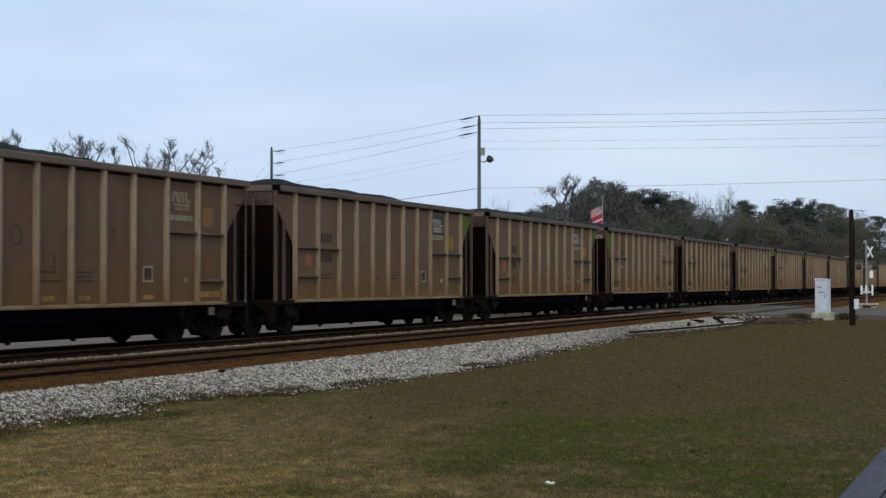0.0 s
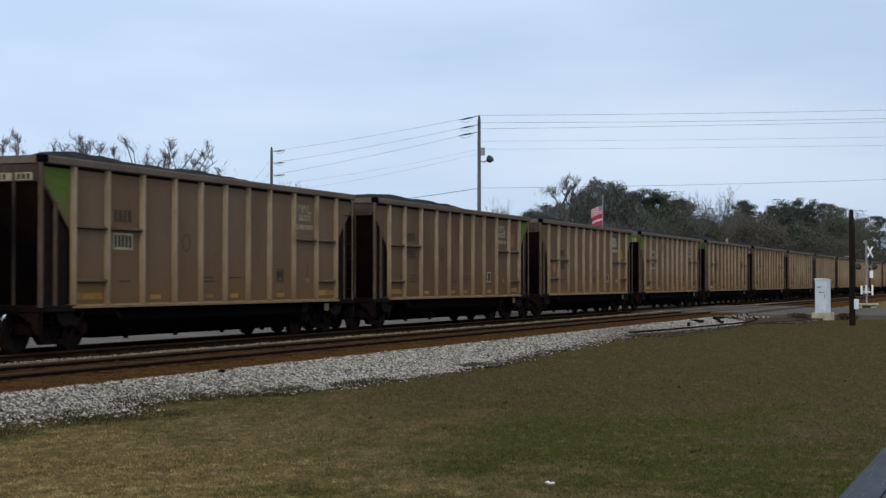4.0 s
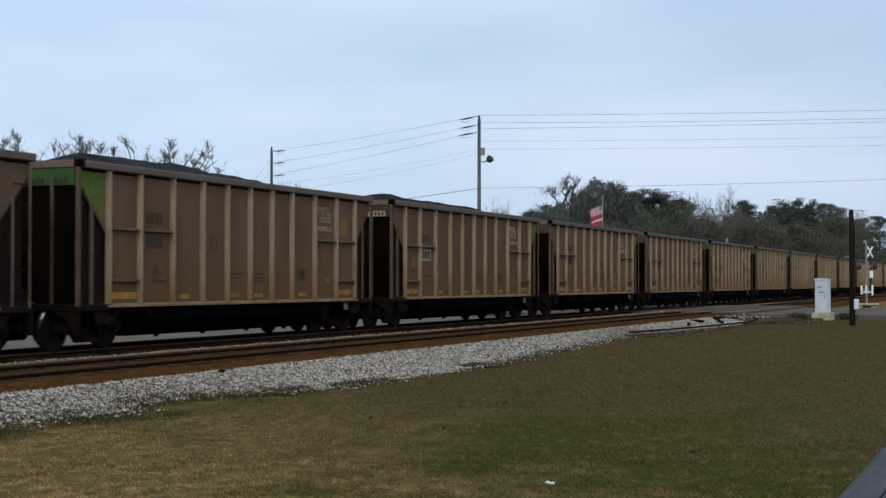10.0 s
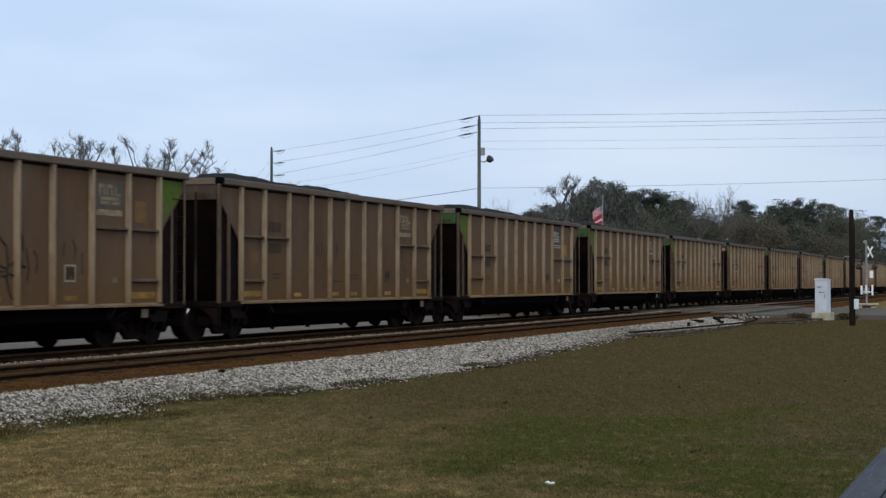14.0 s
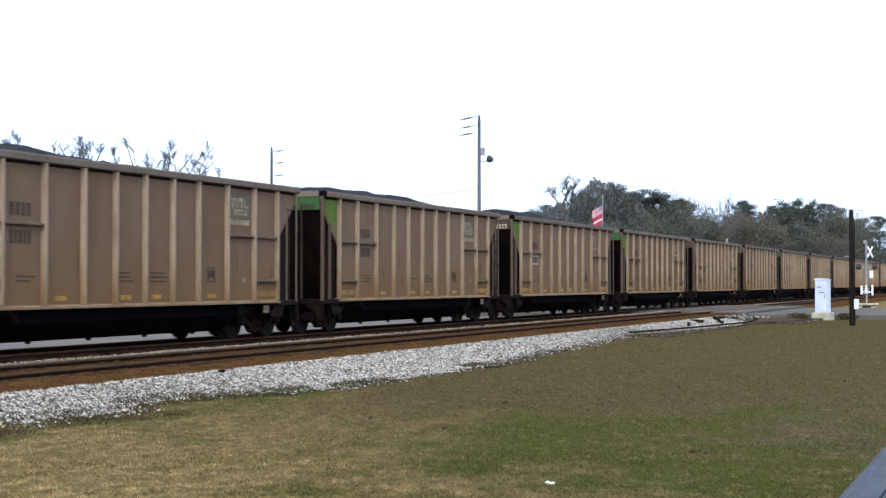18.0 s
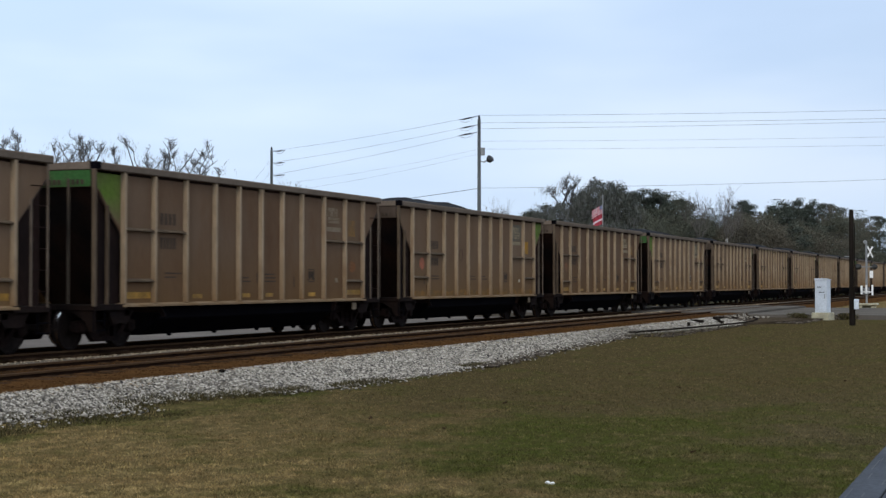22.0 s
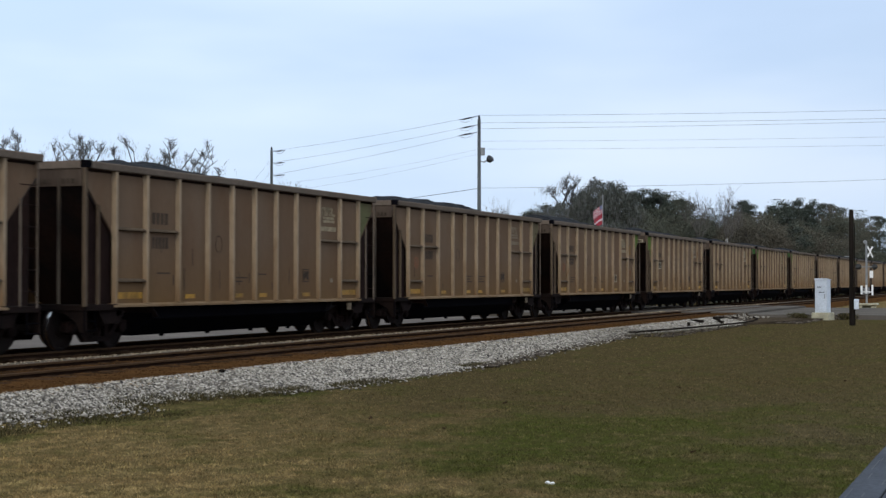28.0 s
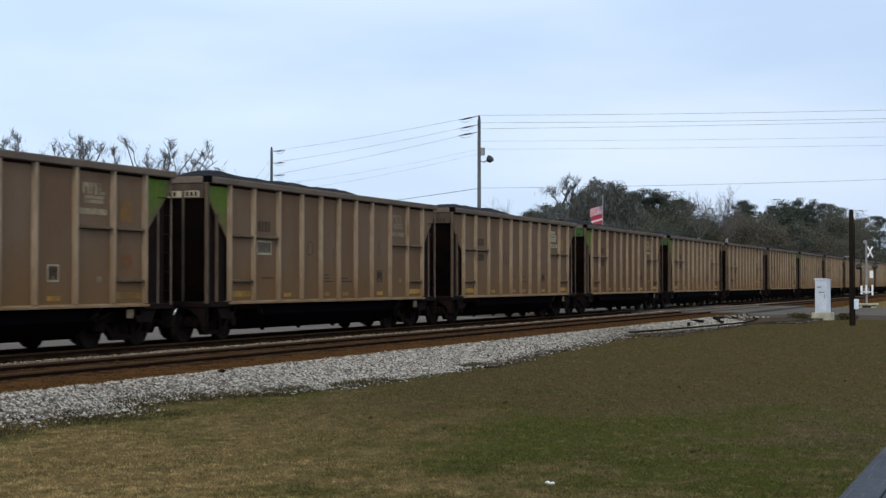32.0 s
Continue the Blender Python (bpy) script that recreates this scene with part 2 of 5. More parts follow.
# bark greyed and blued: distance haze put into the colour
GREY_BARK = surface("haze_grey_bark", (0.082, 0.082, 0.088), 0.95, 0.5, 2.0, 14.0, 0.5)
PALE_BARK = surface("pale_twigs", (0.105, 0.095, 0.088), 0.95, 0.7, 2.0, 14.0, 0.3)
PALE_TRUNK = surface("pale_smooth_trunk", (0.27, 0.26, 0.24), 0.9, 0.6, 2.0, 9.0, 0.2)
STONES = islands("ballast_stones", (0.022, 0.020, 0.020), (0.415, 0.377, 0.322), 0.95, (0.192, 0.171, 0.143))
WARM_STONES = islands("dusty_warm_stones", (0.068, 0.045, 0.029), (0.37, 0.295, 0.205), 0.95, (0.205, 0.156, 0.104))
RUST_STONES = islands("rusty_ballast_stones", (0.028, 0.0135, 0.0056), (0.080, 0.040, 0.0160), 0.95, (0.054, 0.0265, 0.0106))
MOSS = islands("hanging_grey_moss", (0.070, 0.074, 0.070), (0.165, 0.168, 0.160), 0.95)
# leaf colours below are lifted and blued to carry the distance haze
OAK = islands("oak_leaves", (0.034, 0.040, 0.034), (0.098, 0.104, 0.088), 0.85)
PINE = islands("pine_needles", (0.030, 0.037, 0.032), (0.072, 0.082, 0.067), 0.85)
SCRUB = islands("olive_leaves", (0.052, 0.056, 0.043), (0.092, 0.094, 0.072), 0.9)
DRY = islands("dry_leaves", (0.076, 0.069, 0.055), (0.118, 0.106, 0.082), 0.9)


def lawn_material(name, blades):
    """Winter turf: straw and brown with green patches. For blades the same patches, each blade in its own shade."""
    m = bpy.data.materials.new(name)
    m.use_nodes = True
    n, l = m.node_tree.nodes, m.node_tree.links
    b = n["Principled BSDF"]
    b.inputs["Roughness"].default_value, b.inputs["Specular IOR Level"].default_value = 0.95, 0.0
    tc = n.new("ShaderNodeTexCoord")
    def cloud(scale, detail, lo, hi, seed):
        mp = n.new("ShaderNodeMapping")
        mp.inputs["Location"].default_value = (seed, seed * 0.7, 0)
        l.new(tc.outputs["Object"], mp.inputs["Vector"])
        t = n.new("ShaderNodeTexNoise")
        t.inputs["Scale"].default_value, t.inputs["Detail"].default_value = scale, detail
        l.new(mp.outputs["Vector"], t.inputs["Vector"])
        r = n.new("ShaderNodeMapRange")
        r.inputs["From Min"].default_value, r.inputs["From Max"].default_value = lo, hi
        l.new(t.outputs["Fac"], r.inputs["Value"])
        return t, r.outputs["Result"]
    def sum_of(x, y, how="ADD"):
        k = n.new("ShaderNodeMath")
        k.operation = how
        for sock, v in zip(k.inputs, (x, y)):
            if isinstance(v, float):
                sock.default_value = v
            else:
                l.new(v, sock)
        return k.outputs["Value"]
    def area(x, y, rx, ry, turn=0.0):
        """1 in the middle of an oval of the lawn, 0 outside it."""
        mp = n.new("ShaderNodeMapping")
        mp.vector_type = "TEXTURE"
        mp.inputs["Location"].default_value, mp.inputs["Scale"].default_value = (x, y, 0), (rx, ry, 50)
        mp.inputs["Rotation"].default_value = (0, 0, radians(turn))
        g = n.new("ShaderNodeTexGradient")
        g.gradient_type = "SPHERICAL"
        l.new(tc.outputs["Object"], mp.inputs["Vector"])
        l.new(mp.outputs["Vector"], g.inputs["Vector"])
        return g.outputs["Fac"]
    def blend(fac, a, c):
        x = n.new("ShaderNodeMix")
        x.data_type, x.clamp_factor = "RGBA", True
        l.new(fac, x.inputs["Factor"])
        for s, v in (("A", a), ("B", c)):
            sock = [i for i in x.inputs if i.name == s and i.type == "RGBA"][0]
            if isinstance(v, tuple):
                sock.default_value = (*v, 1)
            else:
                l.new(v, sock)
        return [o for o in x.outputs if o.type == "RGBA"][0]
    _, worn = cloud(0.55, 6.0, 0.40, 0.64, 17.0)
    _, mottled = cloud(1.3, 6.0, 0.35, 0.68, 31.0)
    grain, fine = cloud(22.0, 6.0, 0.25, 0.62, 5.0)
    _, ragged = cloud(0.8, 6.0, 0.3, 0.7, 3.1)
    green = sum_of(area(15.5, 5.2, 7.0, 2.0, 12), area(13.6, 2.4, 3.2, 1.5, 0))
    green = sum_of(green, area(18.0, 4.6, 5.0, 1.6, -20))
    green = sum_of(green, area(20.0, 11.0, 9.0, 0.9, 0))
    green = sum_of(green, sum_of(area(15.5, 2.2, 9.0, 3.6, 0), 0.45, "MULTIPLY"))
    _, streaky = cloud(2.4, 6.0, 0.3, 0.7, 23.0)
    green = sum_of(sum_of(green, sum_of(ragged, 1.35, "MULTIPLY"), "ADD"), -1.12)
    green = sum_of(green, sum_of(streaky, 0.85, "MULTIPLY"))
    brown = sum_of(sum_of(area(38.0, 6.4, 27.0, 10.2, 0), 2.3, "MULTIPLY"), sum_of(mottled, 0.4, "MULTIPLY"))
    brown = sum_of(brown, sum_of(area(60.0, 8.6, 24.0, 7.0, 0), 1.8, "MULTIPLY"))
    green = sum_of(green, sum_of(area(76.0, 4.0, 13.0, 5.0, 0), 0.9, "MULTIPLY"))
    _, clumped = cloud(7.0, 5.0, 0.36, 0.64, 43.0)
    _, tufted = cloud(3.1, 6.0, 0.38, 0.62, 57.0)
    straw = blend(worn, (0.302, 0.217, 0.092), (0.394, 0.287, 0.127))
    straw = blend(mottled, (0.184, 0.121, 0.0535), straw)
    straw = blend(clumped, (0.124, 0.084, 0.036), straw)
    turf = blend(brown, straw, (0.059, 0.0428, 0.0200))
    turf = blend(sum_of(area(17.5, 1.6, 11.0, 5.4, 0), 1.1, "MULTIPLY"), turf, (0.060, 0.047, 0.0255))
    turf = blend(green, turf, (0.041, 0.045, 0.0108))
    turf = blend(sum_of(sum_of(tufted, 1.0, "SUBTRACT"), -0.55, "MULTIPLY"), turf, (0.050, 0.041, 0.0160))
    # dry straw tufts and thin spots everywhere, finer than the patches
    _, dry = cloud(5.3, 6.0, 0.55, 0.72, 71.0)
    turf = blend(sum_of(dry, 0.4, "MULTIPLY"), turf, (0.176, 0.124, 0.063))
    _, thin = cloud(9.0, 6.0, 0.30, 0.46, 83.0)
    turf = blend(sum_of(sum_of(thin, 1.0, "SUBTRACT"), -0.7, "MULTIPLY"), turf, (0.032, 0.029, 0.013))
    if blades:
        g, r = n.new("ShaderNodeNewGeometry"), n.new("ShaderNodeMapRange")
        r.inputs["To Min"].default_value, r.inputs["To Max"].default_value = 0.6, 2.9
        l.new(g.outputs["Random Per Island"], r.inputs["Value"])
        k = n.new("ShaderNodeVectorMath")
        k.operation = "SCALE"
        l.new(turf, k.inputs[0])
        l.new(r.outputs["Result"], k.inputs["Scale"])
        l.new(k.outputs["Vector"], b.inputs["Base Color"])
        # light comes through thin blades
        glow_through, both = n.new("ShaderNodeBsdfTranslucent"), n.new("ShaderNodeMixShader")
        both.inputs["Fac"].default_value = 0.4
        l.new(k.outputs["Vector"], glow_through.inputs["Color"])
        l.new(b.outputs["BSDF"], both.inputs[1])
        l.new(glow_through.outputs["BSDF"], both.inputs[2])
        l.new(both.outputs["Shader"], n["Material Output"].inputs["Surface"])
    else:
        r, k = n.new("ShaderNodeMapRange"), n.new("ShaderNodeVectorMath")
        r.inputs["To Min"].default_value, r.inputs["To Max"].default_value = 0.62, 1.15
        k.operation = "SCALE"
        l.new(fine, r.inputs["Value"])
        l.new(turf, k.inputs[0])
        l.new(r.outputs["Result"], k.inputs["Scale"])
        l.new(k.outputs["Vector"], b.inputs["Base Color"])
        bp = n.new("ShaderNodeBump")
        bp.inputs["Strength"].default_value, bp.inputs["Distance"].default_value = 0.5, 0.03
        l.new(grain.outputs["Fac"], bp.inputs["Height"])
        l.new(bp.outputs["Normal"], b.inputs["Normal"])
    return m


LAWN = lawn_material("winter_lawn", False)
BLADES = lawn_material("winter_grass_blades", True)


# ---- mesh helpers ----
def box(x0, x1, y0, y1, z0, z1):
    v = [(x, y, z) for x in (x0, x1) for y in (y0, y1) for z in (z0, z1)]
    return v, [(0, 1, 3, 2), (4, 6, 7, 5), (0, 4, 5, 1), (2, 3, 7, 6), (0, 2, 6, 4), (1, 5, 7, 3)]


def prism(outline, axis, lo, hi):
    """An outline drawn across an axis ('x': (y, z), 'y': (x, z), 'z': (x, y)), drawn out from lo to hi."""
    def put(a, b, c):
        return {"x": (c, a, b), "y": (a, c, b), "z": (a, b, c)}[axis]
    k = len(outline)
    v = [put(a, b, lo) for a, b in outline] + [put(a, b, hi) for a, b in outline]
    f = [tuple(range(k))[::-1], tuple(range(k, 2 * k))]
    f += [(i, (i + 1) % k, k + (i + 1) % k, k + i) for i in range(k)]
    return v, f


def tube(points, radii, sides=6, cap=True):
    """A tapered tube along points."""
    v, f = [], []
    pts = [Vector(p) for p in points]
    for i, p in enumerate(pts):
        d = (pts[min(i + 1, len(pts) - 1)] - pts[max(i - 1, 0)]).normalized()
        side = d.cross(Vector((0, 0, 1)) if abs(d.z) < 0.9 else Vector((1, 0, 0))).normalized()
        up = side.cross(d)
        for j in range(sides):
            a = 2 * math.pi * j / sides
            v.append(tuple(p + (side * math.cos(a) + up * math.sin(a)) * radii[i]))
    for i in range(len(pts) - 1):
        for j in range(sides):
            a, b = i * sides + j, i * sides + (j + 1) % sides
            f.append((a, b, b + sides, a + sides))
    if cap:
        f.append(tuple(range(sides))[::-1])
        f.append(tuple(range((len(pts) - 1) * sides, len(pts) * sides)))
    return v, f


def lathe(profile, axis_at, sides=24):
    """Turns (y, r) pairs about a line along Y through axis_at (x, z)."""
    cx, cz = axis_at
    v, f = [], []
    for y, r in profile:
        for j in range(sides):
            a = 2 * math.pi * j / sides
            v.append((cx + r * math.cos(a), y, cz + r * math.sin(a)))
    for i in range(len(profile) - 1):
        for j in range(sides):
            a, b = i * sides + j, i * sides + (j + 1) % sides
            f.append((a, b, b + sides, a + sides))
    f.append(tuple(range(sides))[::-1])
    f.append(tuple(range((len(profile) - 1) * sides, len(profile) * sides)))
    return v, f


def joined(*pieces):
    v, f = [], []
    for pv, pf in pieces:
        k = len(v)
        v += pv
        f += [tuple(i + k for i in face) for face in pf]
    return v, f


def make_mesh(name, geo, materials, bevel=0.0, smooth=False):
    me = bpy.data.meshes.new(name)
    me.from_pydata(geo[0], [], geo[1])
    bm = bmesh.new()
    bm.from_mesh(me)
    bmesh.ops.recalc_face_normals(bm, faces=bm.faces)
    if bevel:
        bmesh.ops.bevel(bm, geom=list(bm.edges), offset=bevel, segments=1, affect="EDGES", clamp_overlap=True)
    for face in bm.faces:
        face.smooth = smooth
    bm.to_mesh(me)
    bm.free()
    for m in materials if isinstance(materials, (list, tuple)) else [materials]:
        me.materials.append(m)
    return me


def part(name, geo, material, parent, label="", bevel=0.0, smooth=False, at=None):
    """One mesh object under a thing or a part."""
    ob = new(name, make_mesh(name, geo, material, bevel, smooth))
    ob.parent = parent
    if at is not None:
        ob.matrix_basis = at
    return tagged(ob, label) if label else ob


def thing(name, label, category, at=None, group="", kind=""):
    ob = new(name)
    ob.empty_display_size = 0.3
    if at is not None:
        ob.matrix_basis = at
    return tagged(ob, label, category, group, kind)


def whole(name, geo, material, label, category, kind="", group="", bevel=0.0, smooth=False, at=None):
    ob = new(name, make_mesh(name, geo, material, bevel, smooth))
    if at is not None:
        ob.matrix_basis = at
    return tagged(ob, label, category, group, kind)


def fast_mesh(name, verts, faces, material):
    me = bpy.data.meshes.new(name)
    me.from_pydata(verts, [], faces)
    me.materials.append(material)
    return me


def hilly(x, y):
    return 0.05 * noise.noise((x * 0.11, y * 0.11, 3.0)) + 0.02 * noise.noise((x * 0.5, y * 0.5, 9.0))


# ---- ground ----
def grid_mesh(name, xs, ys, height, material):
    v = [(x, y, height(x, y)) for x in xs for y in ys]
    k = len(ys)
    f = [(i * k + j, (i + 1) * k + j, (i + 1) * k + j + 1, i * k + j + 1) for i in range(len(xs) - 1) for j in range(k - 1)]
    me = fast_mesh(name, v, f, material)
    for p in me.polygons:
        p.use_smooth = True
    return me


def ground_height(x, y):
    near = max(0.0, 1 - max(abs(x - 45) / 90, abs(y - 8) / 16))
    return hilly(x, y) * min(1.0, near * 3) - 0.02


def spaced(lo, hi, step, far):
    out, v = [], lo
    while v <= hi:
        out.append(v)
        v += step
    return [-far, -far / 4, lo - 60] + out + [hi + 60, far / 4, far]


ground = new("ground", grid_mesh("ground", spaced(-20.0, 130.0, 1.0, 2500.0), spaced(-30.0, 11.0, 0.75, 2500.0), ground_height, LAWN))
tagged(ground, "mown winter lawn, straw brown with green patches", "grass", kind="structure")


FOOT_X = (-40.0, 15.8, 16.7, 17.6, 18.1, 18.8, 19.7, 20.7, 21.4, 22.0, 23.0, 25.6, 28.1, 30.3, 33.0, 36.5, 39.0, 44.0, 49.5, 55.4, 62.3, 66.0, 70.0, 75.5)
FOOT_Y = (12.2, 12.1, 11.95, 11.7, 11.75, 12.25, 12.2, 11.9, 11.7, 11.2, 10.9, 10.88, 10.8, 10.95, 11.2, 11.6, 11.7, 12.1, 12.6, 11.9, 11.3, 11.35, 11.85, 13.2)


def foot_of(x):
    """The line where the ballast runs out into the lawn."""
    wobble = 0.14 * noise.noise((x * 0.9, 1.0, 0.0)) + 0.20 * noise.noise((x * 1.6, 4.0, 0.0))
    return float(np.interp(x, FOOT_X, FOOT_Y)) + (wobble if x < 48 else 0.0)


def bed_height(x, y):
    """The ballast bed's cross-section under both tracks."""
    foot = foot_of(x)
    if y < foot:
        return -0.18
    if y < 13.1:
        h = 0.25 * min(1.0, (y - foot) / max(0.1, 12.9 - foot))
    elif y < 16.96:
        h = 0.236
    elif y < 17.4:
        h = 0.298
    elif y < 21.6:
        h = 0.19
    else:
        h = max(-0.04, 0.19 - 0.18 * (y - 21.6))
    return h + 0.018 * noise.noise((x * 1.7, y * 1.7, 0.0))


def band(name, y0, y1, step_y, x0, x1, step_x, material, label, lift=0.0):
    xs = [x0 + i * step_x for i in range(int((x1 - x0) / step_x) + 1)]
    ys = [y0 + i * step_y for i in range(int(round((y1 - y0) / step_y)) + 1)]
    ob = new(name, grid_mesh(name, xs, ys, lambda x, y: bed_height(x, y) + lift, material))
    return tagged(ob, label, "ballast", kind="structure")


band("ballast_shoulder", 10.6, 13.0, 0.1, -40.0, 73.0, 0.25, BED, "pale crushed stone ballast shoulder beside the track")
band("ballast_between_rails", 13.0, 16.92, 0.196, -40.0, 320.0, 0.5, DIRTY, "rust-stained ballast under the empty near track")
band("ballast_ridge", 16.92, 17.42, 0.1, -40.0, 320.0, 0.5, BED, "pale strip of ballast between the two tracks")
band("ballast_far_track", 17.42, 22.87, 0.2725, -40.0, 320.0, 0.5, DIRTY, "dark dirty ballast under the loaded track")


def stones(name, count, area, size, material, label, edge=0.0, keep=None):
    """Loose stones scattered over the bed, each a small uneven lump."""
    rng = np.random.default_rng(count)
    x0, x1, y0, y1 = area
    verts, faces = [], []
    base = [(1, 0, 0), (-1, 0, 0), (0, 1, 0), (0, -1, 0), (0, 0, 1), (0, 0, -1)]
    tri = [(0, 2, 4), (2, 1, 4), (1, 3, 4), (3, 0, 4), (2, 0, 5), (1, 2, 5), (3, 1, 5), (0, 3, 5)]
    for _ in range(count):
        x = x0 + (x1 - x0) * rng.random() ** 1.6
        y = y0 + (y1 - y0) * rng.random()
        if keep and not keep(x, y, rng):
            continue
        z = max(bed_height(x, y), 0.0)
        s = size * (0.6 + 0.9 * rng.random()) * (1.0 + max(0.0, x - 20) * 0.006)
        a, long = rng.random() * 6.28, 0.85 + 0.75 * rng.random()
        ca, sa = math.cos(a), math.sin(a)
        k = len(verts)
        for bx, by, bz in base:
            j = s * (0.65 + 0.7 * rng.random())
            px, py, pz = bx * j * long + 0.25 * s * (rng.random() - 0.5), by * j, bz * j * 0.62
            verts.append((x + px * ca - py * sa, y + px * sa + py * ca, z + pz + s * 0.15))
        faces += [(p + k, q + k, r + k) for p, q, r in tri]
    ob = new(name, fast_mesh(name, verts, faces, material))
    return tagged(ob, label, "gravel", kind="stuff")


def on_shoulder(x, y, rng):
    slack = 0.4 * (rng.random() - 0.5) - (0.6 * rng.random() if rng.random() < 0.10 else 0)
    return y > foot_of(x) + 0.03 + (slack if x < 48 else 0.0)


def stained_top(x, y, rng):
    """Stones under rust dust: thinning out over the upper edge of the shoulder."""
    return rng.random() < 1.0 - abs(y - 12.98 - 0.12 * noise.noise((x * 0.8, 3.0, 0.0))) / 0.34


def below_edge(x, y, rng):
    """Dark soil and debris in front of the stones' foot."""
    return abs(y - foot_of(x) + 0.12) < 0.40 * rng.random()


stones("ballast_stones", 108000, (13.0, 73.0, 10.4, 13.02), 0.0200, STONES, "loose pale grey crushed ballast stones", keep=on_shoulder)
stones("stained_stones", 6500, (13.0, 60.0, 12.6, 13.35), 0.019, WARM_STONES, "dusty warm stones along the rusty ballast edge", keep=stained_top)
stones("ridge_stones", 5200, (14.0, 110.0, 16.97, 17.38), 0.016, WARM_STONES, "pale ballast stones between the two tracks")
def tie_end_shade(x, y, rng):
    """Dashes of dark stones that paint the shadows at the buried tie ends."""
    return noise.noise((x * 1.9, y * 0.9, 8.0)) > 0.12


stones("dark_edge_stones", 5200, (13.0, 45.0, 12.92, 13.38), 0.018, RUST_STONES, "dark rust-coloured stones painting tie-end shadows along the ballast edge", keep=tie_end_shade)
stones("rusty_stones", 16000, (13.0, 80.0, 12.95, 16.85), 0.0165, RUST_STONES, "rust-brown ballast stones between the rails")


WEEDS = islands("edge_weed_blades", (0.020, 0.014, 0.010), (0.105, 0.080, 0.040), 0.95, (0.046, 0.044, 0.018))
CLODS = islands("dark_soil_clods", (0.020, 0.016, 0.013), (0.12, 0.100, 0.078), 0.95, (0.046, 0.037, 0.028))
stones("edge_debris", 5200, (30.0, 52.0, 10.4, 13.0), 0.030, CLODS, "dark soil and debris along the foot of the ballast", keep=below_edge)
stones("scattered_stones", 60, (15.5, 18.6, 11.2, 11.9), 0.022, STONES, "a few pale stones scattered on the lawn edge")
stones("edging_debris", 420, (48.5, 63.0, 10.9, 11.9), 0.030, CLODS, "dark debris and stones in front of the edging rail")
stones("soil_clods", 900, (66.0, 75.5, 9.2, 13.0), 0.05, CLODS, "clods and dark debris on the bare soil")


def grass_blades(count):
    """Fine short blades, thickest near the camera's side of the lawn."""
    rng = np.random.default_rng(4)
    r = 11.5 + 58 * rng.random(count) ** 2.1
    a = np.radians(4.0 + 35.0 * rng.random(count))
    x, y = r * np.cos(a), r * np.sin(a)
    foot = np.array([foot_of(q) for q in np.linspace(8, 54, 460)])
    keep = y < np.interp(x, np.linspace(8, 54, 460), foot) + 0.15 * rng.random(count)
    x, y, r = x[keep], y[keep], r[keep]
    n = len(x)
    z = np.array([ground_height(p, q) for p, q in zip(x, y)]) - 0.003
    h = (0.010 + 0.022 * rng.random(n)) * (0.7 + 0.6 * rng.random(n))
    t = rng.random(n) * 6.28
    w = 0.0026 + 0.0022 * rng.random(n) + r * 0.00010
    dx, dy = np.cos(t) * w, np.sin(t) * w
    lx, ly = (rng.random(n) - 0.5) * 0.08, (rng.random(n) - 0.5) * 0.08
    v = np.empty((n, 3, 3))
    v[:, 0] = np.stack([x - dx, y - dy, z], 1)
    v[:, 1] = np.stack([x + dx, y + dy, z], 1)
    v[:, 2] = np.stack([x + lx, y + ly, z + h], 1)
    me = fast_mesh("grass_blades", v.reshape(-1, 3).tolist(), np.arange(3 * n).reshape(-1, 3).tolist(), BLADES)
    ob = new("grass_blades", me)
    return tagged(ob, "short straw and green blades of winter lawn", "grass", kind="stuff")


grass_blades(420000)

def edge_weeds():
    """Dry tufts where the lawn meets the ballast."""
    rng = np.random.default_rng(9)
    verts, faces = [], []
    for _ in range(2300):
        cx = 13.5 + 24 * rng.random() ** 1.7
        if noise.noise((cx * 0.35, 7.0, 0.0)) < (0.22 if cx > 22.5 else -0.6):
            continue
        if cx < 18.6 and noise.noise((cx * 1.4, 11.0, 0.0)) < 0.15 * rng.random() and rng.random() < 0.6:
            continue
        low = 1.15 if cx < 18.4 else 0.62 if cx < 21.6 else 0.22
        cy = foot_of(cx) + 0.12 - low * rng.random() ** 1.3 - 0.25 * max(0.0, noise.noise((cx * 0.9, 2.0, 5.0)))
        for _ in range(16):
            x, y = cx + rng.normal() * 0.10, cy + rng.normal() * 0.08
            t, h, w = rng.random() * 6.28, 0.02 + 0.055 * rng.random(), 0.006 + 0.006 * rng.random()
            z = max(ground_height(x, y), bed_height(x, y)) - 0.01
            k = len(verts)
            verts += [(x - math.cos(t) * w, y - math.sin(t) * w, z), (x + math.cos(t) * w, y + math.sin(t) * w, z), (x + rng.normal() * 0.03, y + rng.normal() * 0.03, z + h)]
            faces.append((k, k + 1, k + 2))
    ob = new("edge_weeds", fast_mesh("edge_weeds", verts, faces, WEEDS))
    tagged(ob, "dry brown and green weeds where the lawn meets the ballast", "weeds", kind="stuff")


edge_weeds()

